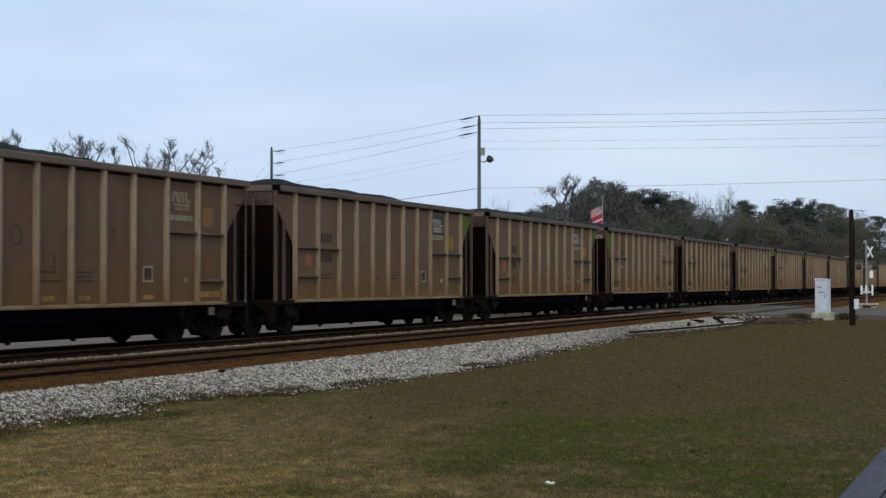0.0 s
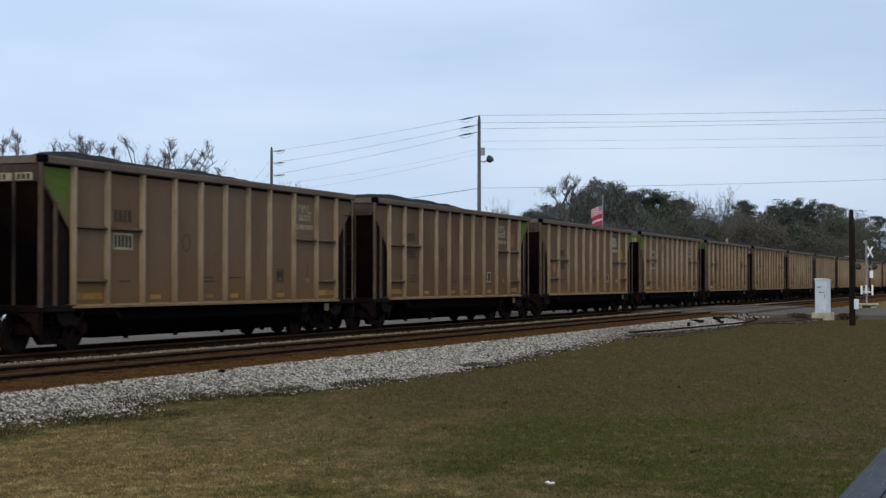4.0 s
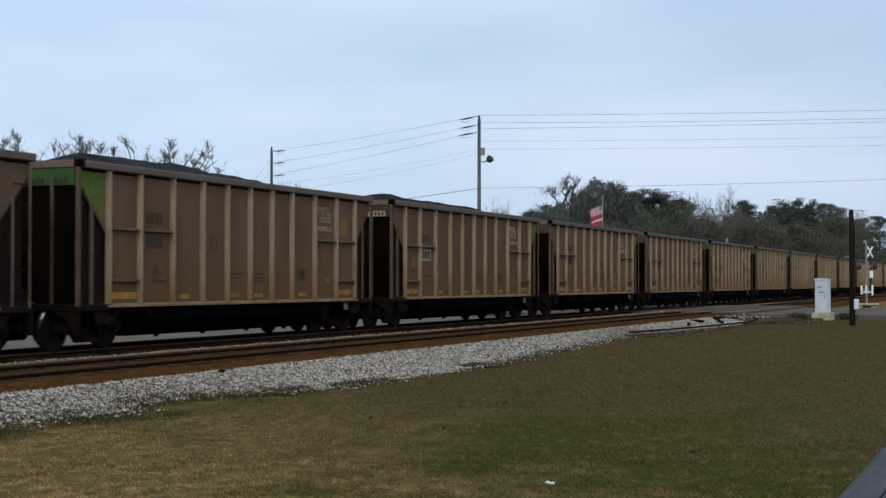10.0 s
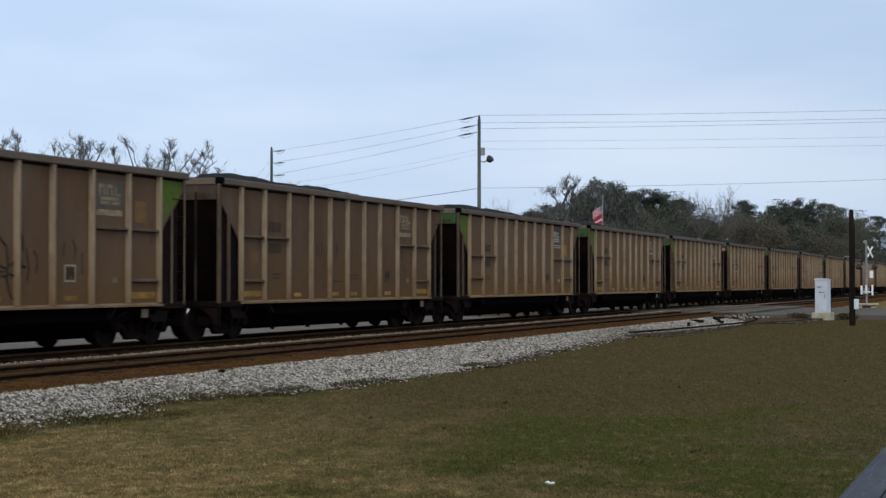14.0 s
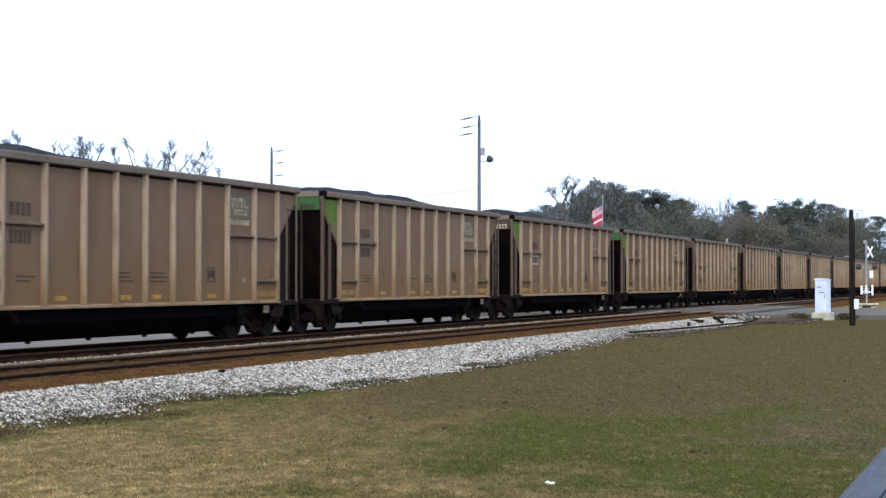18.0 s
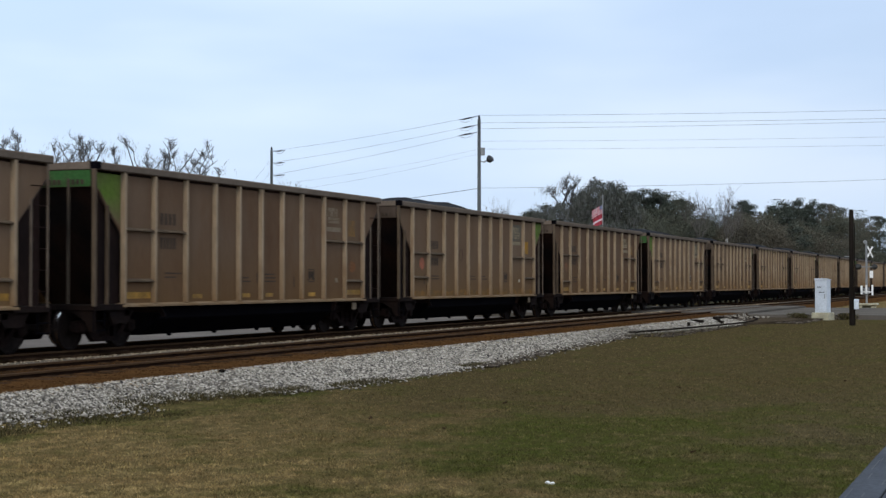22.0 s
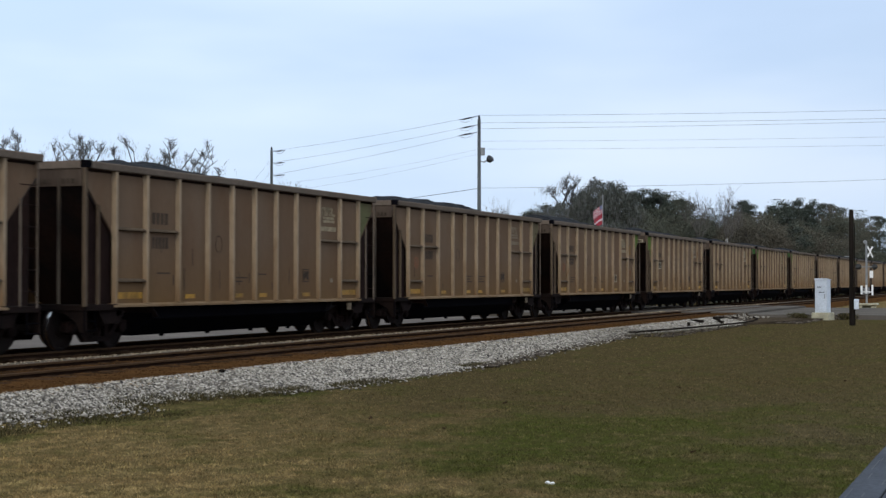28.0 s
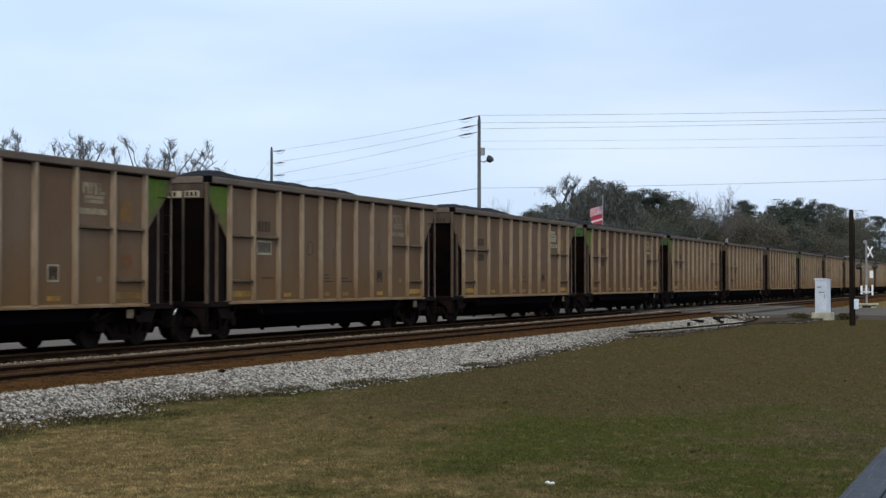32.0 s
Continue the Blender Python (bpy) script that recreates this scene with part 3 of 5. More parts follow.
# Roads: one behind the tracks, one over the crossing.
whole("road_behind_tracks", box(-60, 72, 24.5, 33.0, -0.3, 0.04), PALE_ROAD, "pale worn road running beside the railway", "road", "structure")
whole("crossing_road", joined(box(74.5, 96.0, -60.0, 13.2, -0.3, 0.20), box(74.5, 96.0, 21.6, 140.0, -0.3, 0.20)), ASPHALT, "grey asphalt road over the level crossing", "road", "structure")
whole("crossing_panels", joined(box(74.5, 96, 13.2, 14.85, 0.05, 0.31), box(74.5, 96, 15.12, 16.33, 0.05, 0.315), box(74.5, 96, 16.6, 18.85, 0.05, 0.31), box(74.5, 96, 19.1, 20.3, 0.05, 0.315), box(74.5, 96, 20.55, 21.6, 0.05, 0.31)), ASPHALT, "asphalt level crossing surface between the rails", "crossing", "structure")
whole("soil_patch", prism([(62, 12.2), (66, 10.4), (71, 9.6), (74.4, 9.0), (74.4, 13.0), (70, 13.3), (64, 13.2)], "z", -0.1, 0.075), SOIL, "bare trodden soil beside the crossing", "soil", "structure")


# ---- tracks ----
RAIL_SHAPE = [(-0.075, 0.0), (0.075, 0.0), (0.075, 0.012), (0.012, 0.03), (0.009, 0.125), (0.030, 0.135), (0.030, 0.165), (0.026, 0.168), (-0.026, 0.168), (-0.030, 0.165), (-0.030, 0.135), (-0.009, 0.125), (-0.012, 0.03), (-0.075, 0.012)]


def track(name, centre, label, separate):
    root = thing(name, label, "railway track", pose(0, centre, RAIL))
    for side in (-0.7525, 0.7525):
        part("rail", prism([(side + a, b - 0.172) for a, b in RAIL_SHAPE], "x", -60, 330), SHADED_RUST, root, "rusty steel rail")
        part("rail_head", prism([(side - 0.039, -0.036), (side + 0.039, -0.036), (side + 0.039, -0.006), (side + 0.030, 0.001), (side - 0.030, 0.001), (side - 0.039, -0.006)], "x", -60, 330), RAILHEAD, root, "worn brown running surface")
    rng = random.Random(int(centre * 10))
    if separate:
        # ties within sight of the lawn
        me = make_mesh("tie", box(-0.115, 0.115, -1.3, 1.3, -0.32, -0.086), TIE, 0.012)
        for i in range(260):
            ob = new("tie", me)
            ob.parent = root
            ob.matrix_basis = pose(8 + i * 0.55, rng.uniform(-0.05, 0.05), rng.uniform(-0.008, 0.008), 0, 0, rng.uniform(-1.2, 1.2))
    return root


track("railway_track", 15.72, "empty railway track with rusty rails on dark ties", True)
track("railway_track", 19.69, "railway track that carries the coal train", True)

# ---- coal hopper cars ----
POSTS = {"late": [-6.22, -5.01, -3.66, -2.33, -1.17, -0.02, 1.13, 2.26, 3.61, 4.97, 6.20], "early": [-6.20, -4.83, -3.46, -2.31, -1.16, 0.0, 1.14, 2.29, 3.43, 4.87, 6.20]}
BRACE = {"late": (2.58, 1.48), "early": (2.37, 1.60)}
END = 7.36
SKIN = 1.50
FACE = 1.60
WHEEL = 0.457


def wheelset_geo():
    prof = [(0.0, 0.09), (0.66, 0.09), (0.665, 0.16), (0.69, 0.17), (0.70, 0.40), (0.675, 0.41), (0.672, 0.478), (0.70, 0.482), (0.712, 0.46), (0.738, 0.458), (0.772, 0.455), (0.80, 0.452), (0.806, 0.441), (0.807, 0.40), (0.775, 0.385), (0.765, 0.17), (0.80, 0.15), (0.805, 0.085), (0.95, 0.08)]
    full = [(-y, r) for y, r in reversed(prof)] + prof[1:]
    return lathe(full, (0, 0), 32)


def bogie(parent, x):
    """A two-axle truck: side frames, springs, bolster and two wheelsets."""
    root = new("truck")
    root.parent, root.empty_display_size = parent, 0.2
    root.matrix_basis = pose(x, 0, 0)
    tagged(root, "oily cast-steel truck with two wheelsets")
    for s in (-1, 1):
        y0, y1 = s * 0.93, s * 1.07
        top = prism([(-1.12, 0.40), (-1.12, 0.60), (-0.8, 0.66), (-0.42, 0.78), (0.42, 0.78), (0.8, 0.66), (1.12, 0.60), (1.12, 0.40), (0.98, 0.36), (0.98, 0.5), (0.78, 0.53), (0.38, 0.62), (-0.38, 0.62), (-0.78, 0.53), (-0.98, 0.5), (-0.98, 0.36)], "y", min(y0, y1), max(y0, y1))
        low = prism([(-0.80, 0.53), (-0.66, 0.53), (-0.36, 0.27), (0.36, 0.27), (0.66, 0.53), (0.80, 0.53), (0.44, 0.17), (-0.44, 0.17)], "y", min(y0, y1), max(y0, y1))
        cols = joined(box(-0.40, -0.27, min(y0, y1), max(y0, y1), 0.25, 0.64), box(0.27, 0.40, min(y0, y1), max(y0, y1), 0.25, 0.64))
        part("side_frame", joined(top, low, cols), TRUCK, root, "cast steel side frame")
        springs = [tube([(sx, s * 1.0, 0.27 + 0.04 * k) for k in range(8)], [0.052 if k % 2 else 0.066 for k in range(8)], 8) for sx in (-0.17, -0.03, 0.11)]
        part("spring_nest", joined(*springs), TRUCK, root)
        for ax in (-0.915, 0.915):
            part("bearing_cap", lathe([(s * 0.94, 0.12), (s * 1.10, 0.12), (s * 1.12, 0.09), (s * 1.13, 0.05)], (ax, WHEEL), 14), TRUCK, root, smooth=False)
    part("bolster", prism([(-0.2, 0.5), (0.2, 0.5), (0.2, 0.74), (-0.2, 0.74)], "y", -1.15, 1.15), TRUCK, root, bevel=0.02)
    part("brake_beam", joined(box(-0.42, -0.36, -0.7, 0.7, 0.36, 0.46), box(0.36, 0.42, -0.7, 0.7, 0.36, 0.46)), TRUCK, root)
    wheels = []
    for ax in (-0.915, 0.915):
        w = part("wheelset", wheelset_geo(), [WHEEL_FACE, TREAD], root, "steel wheelset with polished treads", at=pose(ax, 0, WHEEL))
        for p in w.data.polygons:
            p.use_smooth = False
            c = p.center
            r = math.hypot(c.x, c.z)
            if 0.435 < r < 0.465 and 0.735 < abs(c.y) < 0.78:
                p.material_index = 1
        wheels.append(w)
    return root


def coal_mesh(seed):
    """A heap of coal, each load a little different in length and height."""
    rng = random.Random(seed)
    run_in, run_out, top, tilt = rng.uniform(1.9, 3.2), rng.uniform(4.2, 6.4), rng.uniform(0.60, 0.70) if seed < 7 else 0.46, rng.uniform(-0.02, 0.0)
    nx, ny = 90, 16
    v, f = [], []
    for i in range(nx + 1):
        for j in range(ny + 1):
            x, y = -7.2 + 14.4 * i / nx, -1.48 + 2.96 * j / ny
            e = min(1.0, (7.2 + x) / run_in, (7.2 - x) / run_out) * math.cos(y / 1.48 * 1.25)
            ripple = 0.09 * noise.noise((x * 0.8 + seed, y * 0.8, 2.0)) + 0.05 * noise.noise((x * 3.2 + seed, y * 3.2, 5.0))
            v.append((x, y, 3.57 + top * max(0.0, e) ** 0.8 * (1.0 + tilt * x) + ripple))
    k = ny + 1
    f = [(i * k + j, (i + 1) * k + j, (i + 1) * k + j + 1, i * k + j + 1) for i in range(nx) for j in range(ny)]
    return v, f


def hopper_car(build):
    """One car; "early" cars have their braces lower and wider end bays than "late" ones."""
    posts, (high, low) = POSTS[build], BRACE[build]
    car = thing("coal_hopper_car", "dusty tan ribbed steel hopper car heaped with coal", "railcar", pose(0, 19.69, RAIL), "coal train")
    sheet = [(-6.21, 0.96), (6.21, 0.96), (6.21, 2.42), (7.30, 3.52), (7.30, 3.80), (-7.30, 3.80), (-7.30, 3.52), (-6.21, 2.42)]
    post_mesh = {}
    for s in (-1, 1):
        lo, hi = sorted((s * (SKIN - 0.02), s * SKIN))
        part("side_sheet", prism(sheet, "y", lo, hi), TAN, car, "weathered tan side sheet with rust streaks")
        y0, y1 = sorted((s * SKIN, s * FACE))
        if s not in post_mesh:
            w = 0.058
            outline = [(-w, s * SKIN), (-w * 0.8, s * (FACE - 0.01)), (-w * 0.6, s * FACE), (w * 0.6, s * FACE), (w * 0.8, s * (FACE - 0.01)), (w, s * SKIN)]
            post_mesh[s] = make_mesh("side_post", prism(outline, "z", 0.985, 3.785), POST)
        for x in posts:
            ob = new("side_post", post_mesh[s])
            ob.parent = car
            ob.matrix_basis = pose(x, 0, 0)
        chord = [(s * (SKIN - 0.06), 3.78), (s * FACE, 3.78), (s * (FACE + 0.02), 3.80), (s * (FACE + 0.02), 3.915), (s * FACE, 3.94), (s * (SKIN - 0.06), 3.94)]
        # dark strip on the sheet: the overhanging chord's shadow, put in as colour
        y0, y1 = sorted((s * SKIN, s * (SKIN + 0.004)))
        part("grimy_seam", box(-7.25, 7.25, y0, y1, 3.725, 3.779), VOID, car, "dark strip painted as the chord's shade")
        part("top_chord", prism(chord, "x", -END, END), CHORD, car, "dust-grey top chord")
        part("side_sill", prism([(s * (SKIN - 0.1), 0.905), (s * (FACE + 0.01), 0.905), (s * (FACE + 0.01), 0.945), (s * (SKIN + 0.02), 0.985), (s * (SKIN - 0.1), 0.985)], "x", -6.3, 6.3), POST, car)
        for bay, z in ((0, high), (1, high), (0, low), (8, high), (9, high), (9, low)):
            xa, xb = posts[bay] + 0.06, posts[bay + 1] - 0.06
            rim = [(s * SKIN, z - 0.05), (s * (SKIN + 0.09), z - 0.035), (s * (SKIN + 0.09), z - 0.01), (s * SKIN, z + 0.035)]
            part("stiffener", prism(rim, "x", xa, xb), CORNER, car)
        # ends: thick posts at the leading corner, ladder stiles at the trailing one
        part("corner_post", box(-END - 0.03, -END + 0.065, *sorted((s * FACE, s * (FACE - 0.08))), 0.93, 3.78), CORNER, car, bevel=0.012)
        part("corner_cap", box(-END - 0.004, -END + 0.16, *sorted((s * (FACE + 0.024), s * (FACE - 0.14))), 3.79, 3.946), BLACK, car, "black corner cap")
        part("end_side_post", box(-6.87, -6.80, *sorted((s * SKIN, s * (FACE - 0.03))), 0.95, 3.05), CORNER, car, bevel=0.01)
        part("corner_post", box(END - 0.17, END - 0.135, *sorted((s * FACE, s * (FACE - 0.03))), 0.93, 3.78), STILE, car)
        part("end_side_post", box(6.685, 6.718, *sorted((s * (FACE - 0.05), s * (FACE - 0.02))), 0.95, 3.05), STILE, car)
        rungs = [tube([(6.70, s * (FACE - 0.03), z), (END - 0.15, s * (FACE - 0.03), z)], [0.012, 0.012], 6) for z in (1.25, 1.67, 2.09, 2.51, 2.93, 3.32)]
        part("ladder", joined(*rungs), VOID, car, "steel ladder rungs")
    for e in (-1, 1):
        xa, xb = sorted((e * END, e * (END - 0.10)))
        part("end_chord", box(xa, xb, -SKIN + 0.06, SKIN - 0.06, 3.78, 3.94), CHORD, car, bevel=0.01)
        xa, xb = sorted((e * (END - 0.03), e * (END - 0.05)))
        part("end_panel", box(xa, xb, -FACE + 0.13, FACE - 0.13, 3.42, 3.785), END_PAINT, car)
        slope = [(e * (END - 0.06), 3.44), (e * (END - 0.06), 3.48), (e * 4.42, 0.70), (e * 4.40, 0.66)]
        part("slope_sheet", prism(slope, "y", -SKIN + 0.02, SKIN - 0.02), SLOPE, car, "near-black sloping end sheet")
        for y in (-0.92, 0.92):
            xa, xb = sorted((e * (END + 0.012), e * (END - 0.035)))
            part("end_post", box(xa - e * 0.01, xb - e * 0.01, y - 0.026, y + 0.026, 0.98, 3.60), SOOTY_POST, car)
        xa, xb = sorted((e * END, e * 6.15))
        part("end_platform", box(xa, xb, -FACE + 0.02, FACE - 0.02, 0.84, 0.97), DUSTY, car, "brown end platform", bevel=0.012)
        for s in (-1, 1):
            y0, y1 = sorted((s * 1.42, s * 1.435))
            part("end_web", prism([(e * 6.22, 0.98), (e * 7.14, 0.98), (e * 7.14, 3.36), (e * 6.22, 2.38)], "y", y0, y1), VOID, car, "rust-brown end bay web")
            gusset = [(s * 1.58, 0.90), (s * 1.58, 0.40), (s * 1.44, 0.40), (s * 1.33, 0.62), (s * 1.05, 0.79), (s * 0.60, 0.845), (s * 0.60, 0.90)]
            part("corner_gusset", prism(gusset, "x", *sorted((e * (END - 0.03), e * (END - 0.065)))), DUSTY, car, "dusty curved end sill gusset")
        part("shear_plate", joined(prism([(e * 5.75, 0.84), (e * 6.75, 0.84), (e * 6.55, 0.56), (e * 6.0, 0.56)], "y", -1.5, -1.44), prism([(e * 5.75, 0.84), (e * 6.75, 0.84), (e * 6.55, 0.56), (e * 6.0, 0.56)], "y", 1.44, 1.5), box(min(e * 5.9, e * 6.1), max(e * 5.9, e * 6.1), -1.5, 1.5, 0.72, 0.86)), DUSTY, car)
        for s in (-1, 1):
            y = s * (FACE - 0.05)
            xs = (e * (END - 0.02), e * (END - 0.42))
            step = [tube([(x, y, 0.86), (x, y, 0.42)], [0.018, 0.018], 6) for x in xs] + [tube([(xs[0], y, z), (xs[1], y, z)], [0.016, 0.016], 6) for z in (0.43, 0.63)]
            part("sill_step", joined(*step), BLACK, car)
        shank = box(*sorted((e * 6.6, e * 7.85)), -0.1, 0.1, 0.76, 0.92)
        knuckle = prism([(e * 7.80, -0.17), (e * 8.05, -0.14), (e * 8.06, 0.02), (e * 7.97, 0.06), (e * 7.94, 0.18), (e * 7.80, 0.16)], "z", 0.70, 0.98)
        part("coupler", joined(shank, knuckle), DUSTY, car, "cast steel knuckle coupler")
        hose = [(e * (7.5 + 0.14 * k), 0.3, 0.72 - 0.35 * math.sin(k * math.pi / 4.2)) for k in range(5)]
        part("air_hose", tube(hose, [0.025] * 5, 6), BLACK, car)
        bogie(car, e * 6.15)
    brake = lathe([(-0.02, 0.27), (0.02, 0.27), (0.02, 0.24), (-0.02, 0.24)], (0, 0), 20)
    part("brake_wheel", brake, TRUCK, car, at=pose(END + 0.05, 0.5, 2.3, 0, 0, 90))
    trough = prism([(-1.36, 0.90), (-1.36, 0.62), (-0.86, 0.24), (0.86, 0.24), (1.36, 0.62), (1.36, 0.90)], "x", -4.5, 4.5)
    part("bottom_trough", trough, BLACK, car, "black bottom-dump door trough", bevel=0.015)
    for x in (-3.2, -1.1, 1.1, 3.2):
        part("door_latch", prism([(x - 0.07, 0.27), (x + 0.07, 0.27), (x + 0.03, 0.19), (x - 0.03, 0.19)], "y", -0.86, -0.78), BLACK, car)
    part("centre_sill", box(-6.7, 6.7, -0.25, 0.25, 0.62, 0.92), BLACK, car)
    part("brake_reservoir", lathe([(-0.5, 0.14), (0.5, 0.16), (0.52, 0.05)], (5.1, 1.2), 14), VOID, car)
    coal = part("coal_load", coal_mesh(1), COAL, car, "heaped black coal", smooth=False)
    tagged(coal, kind="stuff")
    # reflective strips at the sill, on both sides
    for s in (-1, 1):
        y0, y1 = sorted((s * (SKIN + 0.001), s * (SKIN + 0.005)))
        for xa, xb, za, zb in () if build == "early" else ((-6.10, -5.10, 1.08, 1.22), (5.06, 6.10, 1.08, 1.22), (-3.28, -2.86, 1.06, 1.16), (-0.92, -0.52, 1.06, 1.16), (0.30, 0.70, 1.06, 1.16), (2.72, 3.16, 1.06, 1.16)):
            part("reflective_strip", box(xa, xb, y0, y1, za, zb), YELLOW, car, "yellow reflective strip")
    part("data_tag", box(5.55, 5.80, -1.52, -1.49, 0.66, 0.85), FAINT_PALE, car, "dusty routing tag")
    return car


LEAD = 26.39 + END
PITCH = 16.18
FIRST, LAST = -11, 25


# the train surges a little as slack runs in and out: seconds and metres behind an even run
SURGE_T = (0.0, 1.0, 2.0, 3.0, 6.0, 7.0, 8.0, 9.0, 10.0, 11.0, 12.0, 14.0, 17.0, 22.0, 25.0, 28.0, 29.0, 30.0, 31.0, 32.0)
SURGE_X = (0.11, 0.17, 0.13, 0.05, -0.13, -0.145, -0.19, 0.0, 0.14, 0.02, 0.03, 0.03, 0.07, 0.01, 0.03, 0.08, 0.11, 0.20, 0.04, 0.16)


def travel(t):
    """Metres that the train has gone since 13 s, slowly gathering speed."""
    u = t - 13.0
    return 0.054 + 10.6865 * u + 0.00698 * u * u - float(np.interp(t, SURGE_T, SURGE_X))


EARLY = {-8, -7, -4, 2, 7, 17}
PLACE = {k: LEAD + k * PITCH for k in range(FIRST, LAST + 1)}
SOOTY_CARS = {-10, -9, -5, -2, -1, 0, 1, 6, 8, 15, 18, 20, 23}
COAL_SHAPE = {6: 7, 8: 7, 17: 7}  # these are filled nearly level
cars, models = {}, {}
coal_loads = [make_mesh("coal_load", coal_mesh(q), COAL) for q in range(8)]
for k in range(FIRST, LAST + 1):
    build = "early" if k in EARLY else "late"
    m = pose(PLACE[k], 19.69, RAIL)
    if build not in models:
        models[build] = hopper_car(build)
        models[build].matrix_basis = m
        cars[k] = models[build]
    else:
        cars[k] = copy_thing(models[build], m)
    for child in cars[k].children:
        if child.name.startswith("coal_load"):
            child.data = coal_loads[COAL_SHAPE.get(k, (k * 3) % 7)]
        # some cars are browner and sootier than the rest
        if k in SOOTY_CARS and child.name.startswith("side_sheet"):
            child.material_slots[0].link = "OBJECT"
            child.material_slots[0].material = BROWN


# ---- what sets the cars apart ----
NEAR = -(SKIN + 0.001)


def decal(name, rects, material, car, label, lift=0.004, side=NEAR):
    return part(name, joined(*[box(a, b, side - lift, side, c, d) for a, b, c, d in rects]), material, car, label)


def emblem(car, look_of, dx, dz):
    """The builder's panel near the trailing end: a row of blocks, two banners and a plate below."""
    move = lambda rects: [(a + dx, b + dx, c + dz, d + dz) for a, b, c, d in rects]
    if look_of in ("blue", "slate"):
        paint, words = (SLATE, "slate-blue painted panel") if look_of == "slate" else (BLUE, "faded grey-brown painted panel")
        decal("emblem_panel", move([(3.77, 4.86, 2.985, 3.60)]), paint, car, words, 0.003)
    ink = WHITE if look_of in ("white", "slate") else FAINT_PALE if look_of == "faint" else PALE
    arch = [(0.0, 3.26), (0.08, 3.26), (0.08, 3.42), (0.17, 3.42), (0.17, 3.26), (0.24, 3.26), (0.24, 3.50), (0.0, 3.50)]
    angle = [(0.0, 3.26), (0.24, 3.26), (0.24, 3.32), (0.08, 3.32), (0.08, 3.50), (0.0, 3.50)]
    bar = [(0.0, 3.26), (0.08, 3.26), (0.08, 3.50), (0.0, 3.50)]
    for x, shape in ((3.90, arch), (4.18, arch), (4.48, bar if look_of == "faint" else angle)):
        part("emblem_block", prism([(x + a + dx, z + dz) for a, z in shape], "y", NEAR - 0.007, NEAR), ink, car, "worn painted emblem block")
    for top in (3.235, 3.145):
        banner = [(3.94, top), (4.70, top), (4.65, top - 0.035), (4.70, top - 0.07), (3.94, top - 0.07), (3.99, top - 0.035)]
        part("emblem_banner", prism([(a + dx, b + dz) for a, b in reversed(banner)], "y", NEAR - 0.007, NEAR), ink, car)
    decal("lettering_plate", move([(3.81, 4.79, 2.84, 2.965)]), ink, car, "worn pale plate", 0.006)
    if look_of in ("white", "slate"):
        for i in range(7):
            decal("lettering_bar", move([(3.88 + i * 0.12, 3.97 + i * 0.12, 2.885, 2.925)]), FAINT, car, "", 0.008)


def numbers(car, white_top, white_low, dx, dz):
    for z0, z1, white, count in ((2.72 + dz, 2.98 + dz, white_top, 4), (2.18 + dz, 2.44 + dz, white_low, 5)):
        if white:
            decal("number_plate", [(-4.74 + dx, -3.98 + dx, z0 - 0.05, z1 + 0.05)], WHITE, car, "white painted number patch", 0.003)
        x, cells = -4.70 + dx, []
        for i in range(count):
            cells.append((x, x + 0.70 / count * 0.70, z0, z1))
            x += 0.70 / count
        for cell in cells:
            decal("stencil_mark", [cell], INK if white else FAINT, car, "", 0.006)


def stencil_box(car, clear):
    edge = WHITE if clear else FAINT
    decal("stencil_frame", [(2.72, 3.10, 1.76, 1.79), (2.72, 3.10, 1.44, 1.47), (2.72, 2.75, 1.47, 1.76), (3.07, 3.10, 1.47, 1.76)], edge, car, "painted stencil frame", 0.005)
    decal("stencil_block", [(2.78, 2.86, 1.50, 1.73), (2.88, 2.95, 1.56, 1.73), (2.97, 3.05, 1.50, 1.73)], INK, car, "dark stencilled block", 0.004)


def dust_band(car, seed, posts):
    """Orange dust along the foot of each side panel, with a ragged upper edge."""
    rng = random.Random(seed)
    for a, b in zip(posts, posts[1:]):
        lo, hi = a + 0.062, b - 0.062
        top = [(hi - (hi - lo) * i / 9, 1.14 + rng.uniform(-0.03, 0.07)) for i in range(10)]
        part("dust_band", prism([(lo, 0.99), (hi, 0.99)] + top, "y", NEAR - 0.003, NEAR), ORANGE_DUST, car, "orange dust along the sill")


def small_marks(car, seed, card):
    """Faint rows of small stencilling, chalk ticks and a pale tag on the side sheet."""
    rng = random.Random(seed)
    decal("routing_card", [(4.42, 4.60, 1.43, 1.55)], card, car, "small pale routing card", 0.004)
    for x0 in (-4.5, -1.0, 0.25):
        for row in range(3):
            if rng.random() < 0.7:
                decal("stencil_line", [(x0, x0 + rng.uniform(0.4, 0.75), 1.62 - row * 0.09, 1.655 - row * 0.09)], FAINT, car, "", 0.004)
    if rng.random() < 0.5:
        ring = [(-1.75 + 0.16 * math.cos(i * 0.524), NEAR - 0.002, 2.35 + 0.2 * math.sin(i * 0.524)) for i in range(12)]
        part("chalk_ring", tube(ring + ring[:1], [0.009] * 13, 4), FAINT, car)


def blotch(x, z, rx, rz, seed):
    rng = random.Random(seed)
    pts = []
    for i in range(22):
        a = 2 * math.pi * i / 22
        r = 0.86 + 0.2 * rng.random()
        pts.append((x + rx * r * math.cos(a), z + rz * r * math.sin(a)))
    return prism(pts, "y", NEAR - 0.004, NEAR)


